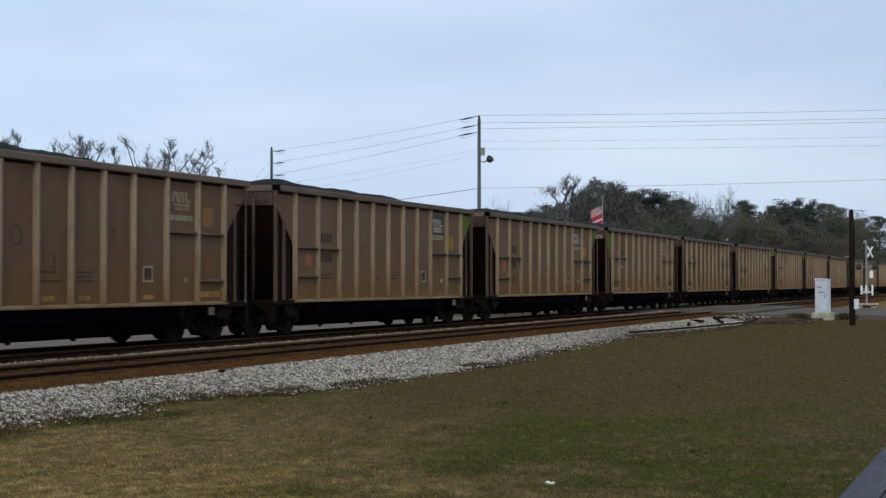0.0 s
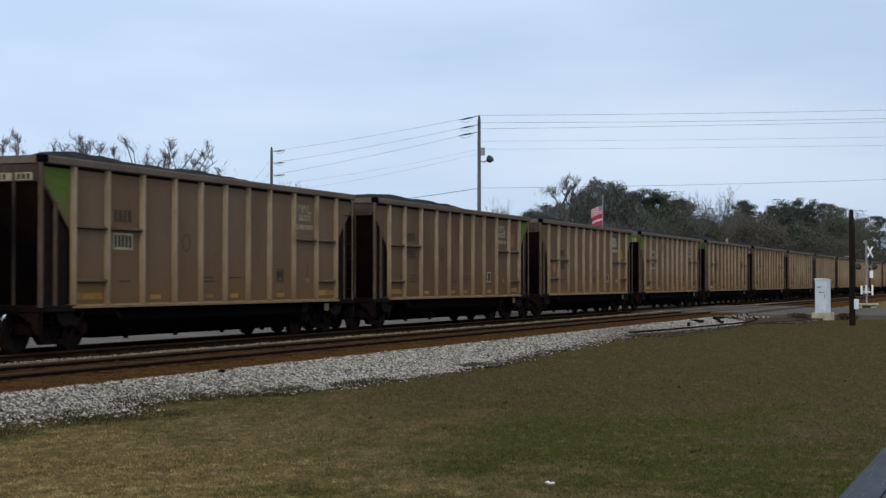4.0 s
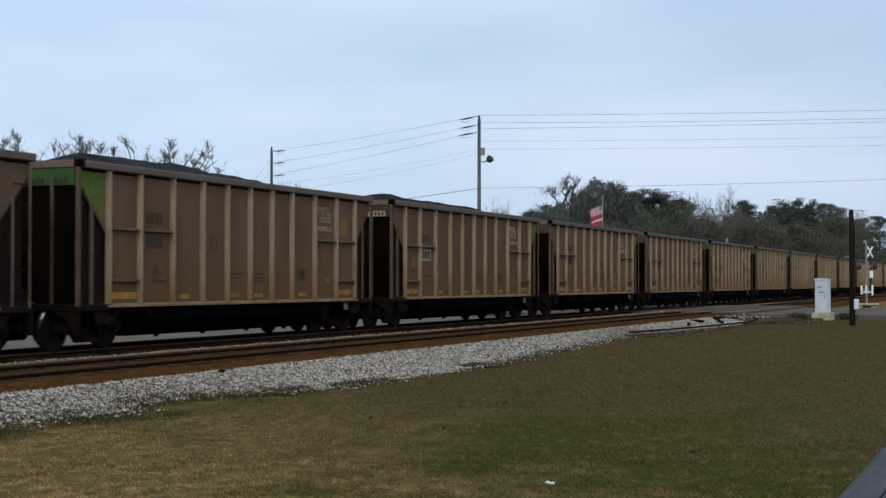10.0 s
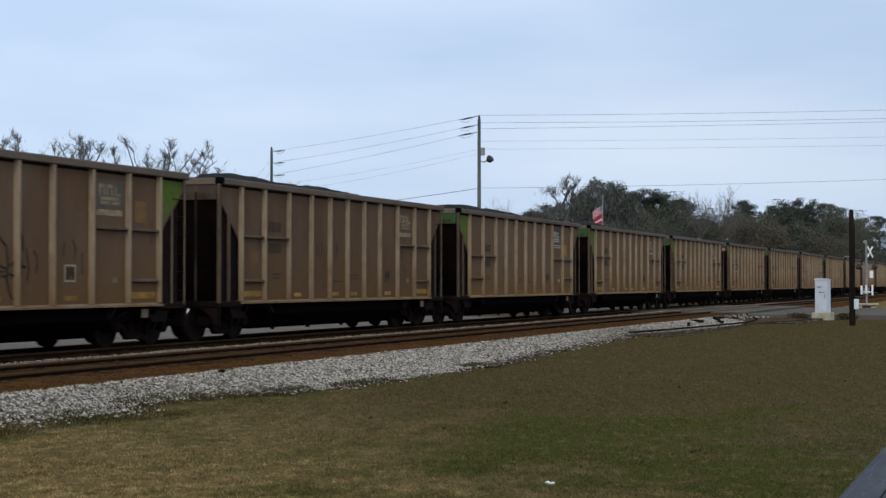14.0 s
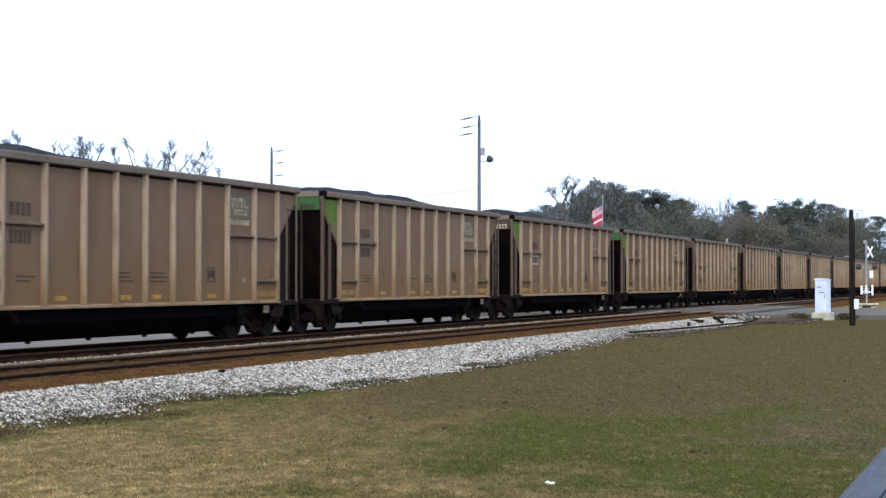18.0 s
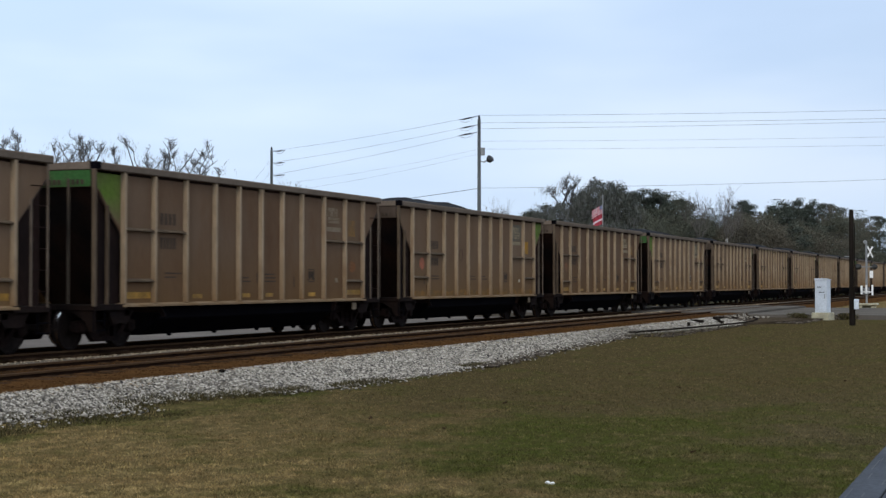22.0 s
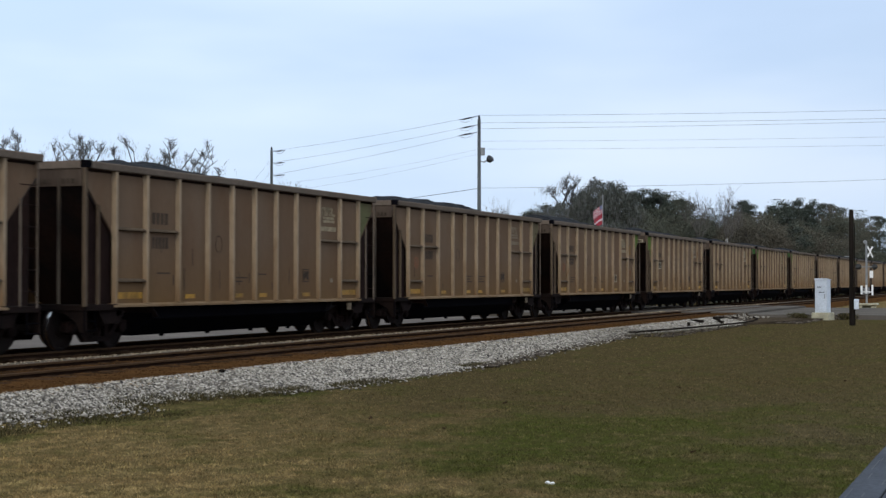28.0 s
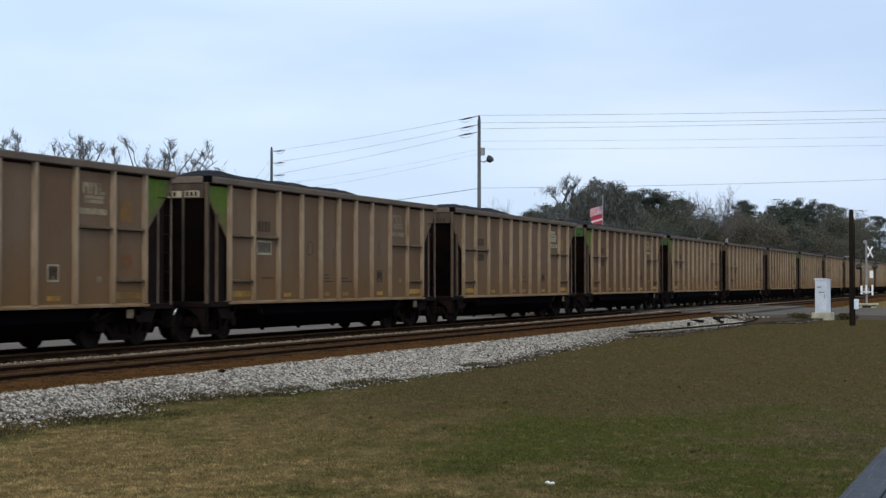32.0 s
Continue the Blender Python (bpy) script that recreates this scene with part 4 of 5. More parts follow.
def green_end(car, e, panel, paint):
    """Green paint over one end: the side corner sheet and, at the leading end, the panel under the chord."""
    tri = [(e * 7.20, 3.47), (e * 7.20, 3.77), (e * 6.29, 3.77), (e * 6.29, 2.62), (e * 6.55, 2.82)]
    part("green_corner", prism(tri, "y", NEAR - 0.003, NEAR), paint, car, "faded green corner paint")
    if "green" in panel:
        xa, xb = sorted((e * (END - 0.03), e * (END - 0.022)))
        part("green_band", box(xa, xb, -FACE + 0.14, FACE - 0.14, 3.43, 3.77), BRIGHT_GREEN if panel == "green" else GREEN, car, "bright green end band")


def end_plate(car, ink, plate):
    if plate:
        part("end_number_plate", box(-END + 0.010, -END + 0.018, -1.36, -0.16, 3.445, 3.60), plate, car, "pale end number panel")
    for i in (0, 1, 2, 3, 5, 6, 7, 8, 9):
        part("end_stencil_mark", box(-END + 0.004, -END + 0.009, -1.30 + i * 0.115, -1.23 + i * 0.115, 3.47, 3.575), ink, car)


def rust_runs(car, seed, count, posts):
    rng = random.Random(seed)
    rects = []
    for _ in range(count):
        i = rng.randrange(10)
        x = rng.uniform(posts[i] + 0.15, posts[i + 1] - 0.15)
        z = rng.uniform(1.2, 2.3)
        rects.append((x, x + rng.uniform(0.02, 0.05), z, z + rng.uniform(0.15, 0.55)))
    for r in rects:
        decal("rust_run", [r], FAINT, car, "", 0.003)


def graffiti(car):
    """A looping spray-can scrawl with loose strokes on both sides of it."""
    strokes = {
        "spray_scrawl": (0.026, ([(-0.15, 1.25), (-0.2, 1.55), (-0.12, 1.8), (0.1, 1.84), (0.3, 1.74), (0.55, 1.80), (0.8, 1.70), (1.1, 1.82), (1.45, 1.72)], [(0.05, 1.95), (0.12, 2.15), (0.35, 2.32), (0.62, 2.30), (0.85, 2.12), (0.90, 1.80), (0.86, 1.50), (0.95, 1.22), (1.05, 1.12)], [(0.75, 1.55), (0.95, 1.60), (1.2, 1.52)], [(1.30, 2.36), (1.36, 2.20), (1.33, 2.02)])),
        "spray_stroke": (0.015, ([(-0.80, 1.90), (-0.84, 1.62), (-0.78, 1.40)], [(-0.62, 1.80), (-0.45, 1.62), (-0.55, 1.45), (-0.70, 1.50)], [(1.45, 2.10), (1.55, 1.75), (1.50, 1.45)], [(1.70, 2.05), (1.82, 1.90), (1.78, 1.60)], [(2.70, 2.25), (2.66, 1.95)], [(2.98, 2.30), (3.10, 2.12), (3.05, 1.92)], [(-2.65, 1.55), (-2.63, 1.25)], [(-2.05, 1.95), (-2.03, 1.70)])),
    }
    for name, (thick, lines) in strokes.items():
        for pts in lines:
            smooth = []
            for (a, b), (c, d) in zip(pts, pts[1:]):
                smooth += [(a + (c - a) * q / 4, b + (d - b) * q / 4) for q in range(4)]
            smooth.append(pts[-1])
            part(name, tube([(x, NEAR - 0.002, z) for x, z in smooth], [thick] * len(smooth), 4), INK, car, "dark spray-painted scrawl")


GREEN_LEAD = {-6: "plate", -3: "green plate", -2: "green", 2: "green", 3: "green", 4: "green", 5: "plate", 6: "green", 9: "green", 13: "plate", 15: "green", 16: "green", 19: "green", 22: "green"}
GREEN_TAIL = {-8, -7, -5, -4, -1, 0, 7, 10, 11, 12, 18, 21}
RED_SPOT = {-8, -7, -4, -1, 1, 7, 8, 11, 12, 17}
BLUE_EMBLEM = {-3, 0, 3, 4, 7, 9}
SLATE_EMBLEM = {-8, -7, -4, 2}
WHITE_EMBLEM = {14}
FAINT_EMBLEM = {5, 6, 11, 13}
ORANGE_PATCH = {-9, -8, -7, -5, -4, -2, 0, 2, 6, 7, 8, 9, 12, 14}
RUSTY = {-9, -3, 2, 4, 6, 9, 12}
for k, car in cars.items():
    build = "early" if k in EARLY else "late"
    dx, dz = (0.14, -0.20) if build == "early" else (0.0, 0.0)
    emblem(car, "slate" if k in SLATE_EMBLEM else "blue" if k in BLUE_EMBLEM else "white" if k in WHITE_EMBLEM else "faint" if k in FAINT_EMBLEM else "pale", -dx, dz * 0.05)
    numbers(car, k == -3, k in (-6, -3, -1, 5, 13), dx, dz)
    stencil_box(car, k in (-9, -8, -7, -5, -4, 0, 9, 12))
    if k in ORANGE_PATCH:
        low = 2.52 if build == "early" else 2.74
        decal("orange_patch", [(5.26 - dx, 5.74 - dx, low, low + 0.46)], FRESH_ORANGE if k in (-8, -7, -4, 2, 7) else ORANGE, car, "faded orange painted patch")
    if k in RUSTY:
        part("rusty_patch", blotch(5.55, 1.88, 0.24, 0.17, k + 400), RUSTY_PATCH, car, "rusty red patch")
    if k in RED_SPOT:
        part("red_spray_spot", blotch(-5.45 + dx, 2.06 - 0.02 * (build == "early"), 0.22, 0.20, k), RED_PAINT if k in (-8, -7, -4, 7) else FAINT_RED, car, "orange-red sprayed spot")
    if k in GREEN_LEAD:
        green_end(car, -1, GREEN_LEAD[k], GREEN)
    if k in GREEN_TAIL:
        green_end(car, 1, "", OLIVE if k in (10, 11, 18, 21) else GREEN)
    end_plate(car, INK, WHITE if "plate" in GREEN_LEAD.get(k, "") or k == -1 else None)
    small_marks(car, k + 90, WHITE if build == "early" else FAINT_PALE)
    if build == "early":
        dust_band(car, k + 70, POSTS[build])
    rust_runs(car, k + 50, 9 if k in (-1, 0, 1, 10) else 3, POSTS[build])
graffiti(cars[0])
for k, car in cars.items():
    marks = []
    if GREEN_LEAD.get(k) == "green":
        marks.append("green end band")
    elif k in GREEN_LEAD or k in GREEN_TAIL:
        marks.append("green corner paint")
    if k == 0:
        marks.append("dark scrawl")
    elif k in RED_SPOT:
        marks.append("red sprayed spot")
    if not marks and k in ORANGE_PATCH:
        marks.append("faded orange patch")
    if marks:
        tagged(car, "dusty tan hopper car with " + " and ".join(marks), "railcar", "coal train")

# ---- poles, wires and lamps ----
def utility_pole(at, height, arms, lamp, label, way=(0.593, 0.804)):
    x, y = at
    root = thing("utility_pole", label, "utility pole", pose(x, y, 0))
    part("pole", tube([(0, 0, -0.1), (0, 0, height * 0.5), (0, 0, height)], [0.125, 0.105, 0.085], 10), WOOD, root)
    part("pole_cap", tube([(0, 0, height - 0.02), (0, 0, height + 0.16), (0, 0, height + 0.22)], [0.07, 0.06, 0.03], 8), MATT_BLACK, root, "dark top insulator")
    wx, wy = way
    for z in arms:
        string = tube([(wx * q, wy * q, z - 0.025 * q) for q in (0.1, 0.7, 0.9, 1.1, 1.35, 1.6, 1.9)], [0.012, 0.016, 0.05, 0.036, 0.05, 0.026, 0.012], 8)
        part("insulator", string, MATT_BLACK, root, "dark strain insulator")
        loop = [(wx * (0.5 + q * 0.25), wy * (0.5 + q * 0.25), z - 0.03 - 0.2 * math.sin(q * math.pi / 6)) for q in range(7)]
        part("jumper_loop", tube(loop, [0.009] * 7, 4), MATT_BLACK, root, "slack jumper wire")
    if lamp:
        part("lamp_arm", tube([(0, 0, 8.15), (0.1, -0.25, 8.1), (0.15, -0.4, 8.2)], [0.035] * 3, 6), STEEL, root)
        part("flood_lamp", tube([(0.16, -0.42, 8.14), (0.10, -0.52, 8.20), (0.04, -0.62, 8.28), (0.02, -0.66, 8.31)], [0.07, 0.17, 0.21, 0.15], 14), MATT_BLACK, root, "dark flood lamp head")
        part("transformer_box", tube([(0, -0.2, 8.45), (0, -0.2, 8.85)], [0.12, 0.12], 10), STEEL, root)
    return root


utility_pole((75.25, 27.22), 10.35, (10.54, 10.08, 9.70), True, "grey wooden utility pole with insulators and a flood lamp")
utility_pole((90.0, 47.24), 10.55, (10.45, 9.66, 8.85), False, "grey wooden utility pole carrying strung wires", (-0.593, -0.804))
utility_pole((88.7, -7.45), 11.4, (11.2, 10.8, 10.6), False, "tall wooden utility pole beside the road")


def wire(a, b, sag, r=0.0068):
    pts = []
    for i in range(25):
        q = i / 24
        pts.append(tuple(Vector(a).lerp(Vector(b), q) - Vector((0, 0, 4 * sag * q * (1 - q)))))
    return whole("overhead_wire", tube(pts, [r] * 25, 4), WIRE, "thin dark overhead wire between utility poles", "wire", group="overhead wires")


for za, zb, sag in ((10.56, 10.51, 0.12), (10.10, 9.72, 0.12), (9.72, 8.90, 0.10), (8.79, 8.28, 0.2), (8.55, 7.72, 0.2)):
    wire((75.25, 27.22, za), (90.0, 47.24, zb), sag, 0.0068 if za > 9.0 else 0.0042)
for za, zb, sag in ((10.57, 11.30, 0.15), (10.18, 10.82, 0.15), (9.86, 10.66, 0.1), (9.20, 9.75, 0.1), (8.78, 9.30, 0.1), (6.73, 7.85, 0.2)):
    wire((75.25, 27.22, za), (88.7, -7.45, zb), sag, 0.0075 if za > 9.5 or za < 7 else 0.0045)
wire((90.0, 47.24, 10.0), (93.5, 52.4, 6.8), 0.05)
wire((90.0, 47.24, 9.2), (93.5, 51.6, 6.8), 0.05)
wire((75.25, 27.22, 6.72), (88.0, 52.0, 5.9), 0.2, 0.014)


def wooden_post():
    root = thing("service_pole", "dark tarred wooden service pole with a meter box", "pole", pose(64.2, 6.98, 0))
    part("post", tube([(0, 0, -0.1), (0, 0, 2.4), (0, 0, 4.75)], [0.105, 0.095, 0.09], 10), DARK_WOOD, root)
    part("meter_box", box(-0.14, 0.0, -0.29, -0.10, 0.66, 1.08), CABINET, root, "small pale meter box", bevel=0.02)
    part("conduit", tube([(-0.06, -0.13, 0.0), (-0.06, -0.13, 4.2)], [0.022, 0.022], 6), DARK_WOOD, root)
    part("bracket", box(-0.05, 0.05, 0.08, 0.28, 2.8, 2.84), STEEL, root)
    return root


wooden_post()
wire((64.2, 6.98, 4.65), (96.0, 0.0, 4.3), 0.2)


def signal_cabinet():
    root = thing("signal_cabinet", "pale blue-white steel signal cabinet on a concrete base", "cabinet", pose(73.43, 9.31, 0, 0, 0, -12))
    part("concrete_base", box(-0.42, 0.42, -0.42, 0.42, -0.1, 0.34), CONCRETE, root, "yellowed concrete base", bevel=0.03)
    part("body", box(-0.27, 0.27, -0.29, 0.29, 0.34, 1.86), CABINET, root, bevel=0.015)
    part("roof", prism([(-0.30, 1.86), (0.30, 1.86), (0.30, 1.89), (-0.30, 1.95)], "y", -0.31, 0.31), CABINET, root)
    part("door", box(-0.285, -0.27, -0.25, 0.25, 0.42, 1.80), CABINET, root, "cabinet door", bevel=0.006)
    part("handle", box(-0.31, -0.285, -0.21, -0.17, 1.0, 1.2), STEEL, root)
    part("label_bars", joined(box(-0.29, -0.286, -0.03, 0.18, 1.52, 1.56), box(-0.29, -0.286, -0.18, 0.1, 1.28, 1.31)), MATT_BLACK, root, "small dark lettering")
    return root


signal_cabinet()


def crossing_signal():
    root = thing("crossing_signal", "white level crossing mast with crossbuck and black lamp heads", "crossing signal", pose(100.0, 9.95, 0.0))
    part("foundation", joined(box(-0.5, 0.5, -0.72, 0.72, 0.30, 0.42), box(-0.4, -0.1, -0.6, -0.3, -0.05, 0.3), box(-0.4, -0.1, 0.25, 0.5, -0.05, 0.3), box(0.1, 0.4, -0.5, 0.5, -0.05, 0.3)), CONCRETE, root, "pale concrete foundation", bevel=0.03)
    part("mast", tube([(0, 0, 0.3), (0, 0, 4.3)], [0.07, 0.06], 10), STEEL, root, "silver mast")
    for a in (-50, 50):
        v, f = box(-0.015, 0.0, -0.43, 0.43, -0.06, 0.06)
        part("crossbuck_blade", (v, f), SIGN_WHITE, root, "white crossbuck blade", at=pose(-0.05, -0.22, 3.70) @ pose(0, 0, 0, 0, 0, 62) @ pose(-0.02 * (a > 0), 0, 0, a))
    for y in (-0.50, 0.48):
        part("lamp_hood", tube([(-0.06, y, 2.75), (-0.30, y, 2.82)], [0.14, 0.13], 12), MATT_BLACK, root, "black flashing lamp hood")
        part("lamp_disc", tube([(0.0, y, 2.75), (-0.03, y, 2.75)], [0.19, 0.19], 16), MATT_BLACK, root, "black round lamp backing")
    part("lamp_bar", box(-0.04, 0.04, -0.5, 0.48, 2.72, 2.78), STEEL, root)
    part("bell", tube([(-0.05, 0.06, 4.32), (-0.12, 0.06, 4.32)], [0.12, 0.09], 12), STEEL, root, "pale bell")
    part("gate_mechanism", box(-0.2, 0.2, -0.17, 0.17, 1.0, 1.42), STEEL, root, "white gate mechanism box", bevel=0.03)
    part("counterweight", joined(box(-0.3, -0.24, -0.38, 0.34, 1.12, 1.19), box(-0.3, -0.2, -0.44, -0.33, 0.95, 1.6), box(-0.3, -0.2, 0.22, 0.34, 1.0, 1.55), box(-0.3, -0.2, -0.06, 0.04, 1.05, 1.6)), SIGN_WHITE, root, "white counterweight arms")
    part("sign_plate", box(-0.1, -0.08, -0.42, -0.2, 2.05, 2.5), SIGN_WHITE, root, "small white sign plate")
    return root


crossing_signal()


# ---- lawn edge, table and litter ----
edging = [(49.4, 12.55), (52.5, 12.1), (55.4, 11.8), (59.0, 11.45), (62.3, 11.25), (66.0, 11.3), (70.0, 11.8), (73.5, 12.6), (75.5, 13.3)]
ob = whole("edging_rail", tube([(x, y, 0.10) for x, y in edging], [0.036] * len(edging), 6), DARK_WOOD, "dark curved edging rail holding back the ballast", "edging")

for x, y, a, n in ((57.5, 12.3, 12, 1.3), (60.0, 12.5, 35, 1.1), (62.2, 12.0, 18, 1.4), (63.4, 12.4, 24, 1.0), (65.0, 12.6, -8, 1.2), (67.0, 12.3, 20, 1.0)):
    whole("loose_timber", box(-n / 2, n / 2, -0.06, 0.06, -0.06, 0.05), DARK_WOOD, "old dark timber lying on the ballast", "timber", group="loose timbers", bevel=0.015, at=pose(x, y, bed_height(x, y) + 0.05, 0, 0, a))

table = thing("wooden_table", "grey weathered plank table on the lawn", "table", pose(7.5, 0.015, 0.0))
for i in range(5):
    part("plank", box(-3.2, 2.6, 0.855 - 0.19 * (i + 1) + 0.008, 0.855 - 0.19 * i, 0.71, 0.75), BOARD, table, "cracked grey board", bevel=0.006)
for x, y, n in ((0.6, 0.79, 0.25), (0.2, 0.60, 0.3), (0.9, 0.72, 0.12), (1.4, 0.80, 0.2), (-0.1, 0.75, 0.15), (1.0, 0.81, 0.5), (1.8, 0.77, 0.4), (0.4, 0.70, 0.35), (1.5, 0.73, 0.3), (2.0, 0.83, 0.35), (-0.2, 0.82, 0.4)):
    part("crack", box(x, x + n, y, y + 0.006, 0.7502, 0.7512), MATT_BLACK, table)
for x in (-2.6, 2.0):
    for y in (-0.02, 0.70):
        part("leg", box(x - 0.05, x + 0.05, y - 0.05, y + 0.05, -0.02, 0.71), BOARD, table, bevel=0.006)
    part("cross_beam", box(x - 0.04, x + 0.04, -0.08, 0.84, 0.62, 0.708), BOARD, table)


def lump(x, y, z, r, seed, squash=0.7):
    rng = random.Random(seed)
    v, f = tube([(0, 0, -r * squash), (0, 0, -r * 0.4 * squash), (0, 0, r * 0.4 * squash), (0, 0, r * squash)], [r * 0.4, r, r * 0.9, r * 0.35], 7)
    return [(x + a * rng.uniform(0.75, 1.25), y + b * rng.uniform(0.75, 1.25), z + c) for a, b, c in v], f


whole("litter_scrap", joined(lump(12.71, 3.96, 0.018, 0.024, 1, 0.55), lump(12.73, 3.925, 0.012, 0.020, 6, 0.6)), SIGN_WHITE, "crumpled white scrap of litter on the lawn", "litter")
for i, (x, y) in enumerate(((18.1, 8.05), (17.0, 6.6), (25.4, 5.6), (28.3, 3.2), (29.1, 7.4), (15.6, 3.3), (21.0, 7.2))):
    leaf = [(-0.035, 0.0), (-0.015, -0.022), (0.02, -0.02), (0.042, 0.0), (0.02, 0.021), (-0.015, 0.02)]
    whole("fallen_leaf", prism(leaf, "z", 0.0, 0.012), TIE, "curled dark brown fallen leaf on the lawn", "leaf", group="fallen leaves", at=pose(x, y, ground_height(x, y) + 0.012, 12, -14, 50 * i))
whole("dark_stone", lump(22.48, 12.72, 0.28, 0.075, 2, 0.3), DARK_WOOD, "dark flat scrap lying on the ballast", "debris")
for i, (x, y, r) in enumerate(((71.9, 12.1, 0.075), (72.2, 11.9, 0.085), (71.4, 12.35, 0.06), (72.5, 12.3, 0.07), (71.7, 11.8, 0.06), (72.0, 12.4, 0.055), (72.7, 11.75, 0.06))):
    whole("pale_rock", lump(x, y, 0.12, r, 10 + i), STONES, "pale rock at the end of the ballast", "rock", group="rocks by the crossing")


# ---- trees ----
def limbs(rng, start, way, length, radius, depth, out, tips, bend=0.25, lift=0.1, sub=(2, 4), thin=0.0):
    """Grows tapered limbs; out takes (points, radii), tips the ends."""
    pts, rad, p, d = [start], [radius], Vector(start), Vector(way).normalized()
    n = 5
    for i in range(n):
        d = (d + Vector((rng.uniform(-bend, bend), rng.uniform(-bend, bend), rng.uniform(-bend, bend) * 0.7 + lift * 0.3))).normalized()
        p = p + d * (length / n)
        pts.append(tuple(p))
        rad.append(radius * (1 - 0.62 * (i + 1) / n) + thin)
    out.append((pts, rad, depth))
    if depth == 0:
        tips.append((tuple(p), tuple(d)))
        tips.append((pts[3], tuple(d)))
        return
    for _ in range(rng.randint(*sub)):
        i = rng.randint(2, n)
        side = Vector((rng.uniform(-1, 1), rng.uniform(-1, 1), rng.uniform(-0.25, 0.8))).normalized()
        limbs(rng, pts[i], d * 0.55 + side * 0.8, length * rng.uniform(0.55, 0.8), rad[i] * 0.7, depth - 1, out, tips, bend, lift, sub, thin)


def gnarled(rng, height, out):
    """A few crooked upright limbs with stubby side shoots, none above the given height."""
    def shoot(start, way, length, r0, r1, n, crook):
        pts, rad, p, d = [start], [r0], Vector(start), Vector(way).normalized()
        for i in range(n):
            d = (d + Vector((rng.uniform(-crook, crook), rng.uniform(-crook, crook), rng.uniform(-crook, crook) * 0.6 + 0.1))).normalized()
            p = p + d * (length / n)
            p.z = min(p.z, height - rng.uniform(0.0, 0.3))
            pts.append(tuple(p))
            rad.append(r0 + (r1 - r0) * (i + 1) / n)
        return pts, rad, d
    for i in range(5):
        a = i * 1.26 + rng.uniform(-0.5, 0.5)
        main, rad, d = shoot((0, 0.1, height * 0.48), (math.cos(a) * 0.15, math.sin(a) * 0.15, 1.0), height * rng.uniform(0.38, 0.51), 0.085, 0.018, 9, 0.42)
        out.append((main, rad, 3))
        for j in range(8):
            k = rng.randint(3, 8)
            side = Vector((rng.uniform(-1, 1), rng.uniform(-1, 1), rng.uniform(0.2, 1.2)))
            bough, brad, d2 = shoot(main[k], side, height * rng.uniform(0.04, 0.09), 0.030, 0.012, 5, 0.55)
            out.append((bough, brad, 2))
            for _ in range(11):
                twig, trad, _d = shoot(bough[rng.randint(2, 5)], Vector((rng.uniform(-1, 1), rng.uniform(-1, 1), rng.uniform(0.0, 1.2))), rng.uniform(0.15, 0.45), 0.012, 0.006, 3, 0.6)
                out.append((twig, trad, 1))


def leaf_mesh(rng, tips, per, spread, size, flat=0.6):
    v, f = [], []
    for (x, y, z), _ in tips:
        for _ in range(per):
            gx, gy, gz = [max(-1.7, min(1.7, rng.gauss(0, 1))) for _ in range(3)]
            cx, cy, cz = x + gx * spread, y + gy * spread, z + min(gz, 1.2) * spread * flat
            a = Vector((rng.uniform(-1, 1), rng.uniform(-1, 1), rng.uniform(-1, 1))).normalized()
            b = a.cross(Vector((rng.uniform(-1, 1), rng.uniform(-1, 1), rng.uniform(-1, 1)))).normalized()
            s = size * rng.uniform(0.5, 1.2)
            c, k = Vector((cx, cy, cz)), len(v)
            v += [tuple(c - a * s), tuple(c + b * s * 0.55), tuple(c + a * s), tuple(c - b * s * 0.55)]
            f.append((k, k + 1, k + 2, k + 3))
    return v, f


def moss_mesh(rng, points, per, length):
    """Hanging strands: thin tapering ribbons, bent a little."""
    v, f = [], []
    for x, y, z in points:
        for _ in range(per):
            px, py, top = x + rng.gauss(0, 0.4), y + rng.gauss(0, 0.4), z + rng.gauss(0, 0.2)
            w, l = rng.uniform(0.007, 0.017), length * rng.uniform(0.3, 1.2)
            a = rng.uniform(0, 3.14)
            dx, dy, bx, by = math.cos(a) * w, math.sin(a) * w, rng.gauss(0, 0.12), rng.gauss(0, 0.12)
            k = len(v)
            v += [(px - dx, py - dy, top), (px + dx, py + dy, top), (px + bx + dx, py + by + dy, top - l * 0.5), (px + bx - dx, py + by - dy, top - l * 0.55), (px + bx * 0.5, py + by * 0.5, top - l)]
            f += [(k, k + 1, k + 2, k + 3), (k + 3, k + 2, k + 4)]
    return v, f


for i, (x, y, r) in enumerate(((73.0, 10.5, 0.26), (72.4, 10.1, 0.16), (73.8, 8.35, 0.24), (74.2, 8.1, 0.18))):
    spots = [((x + r * math.cos(q * 1.3), y + r * math.sin(q * 1.3), 0.10 + 0.05 * (q % 3)), None) for q in range(6)]
    whole("low_shrub", leaf_mesh(random.Random(20 + i), spots, 60, 0.10, 0.05, 0.8), WEEDS, "dark low weeds beside the signal cabinet", "shrub", group="weeds by the cabinet")


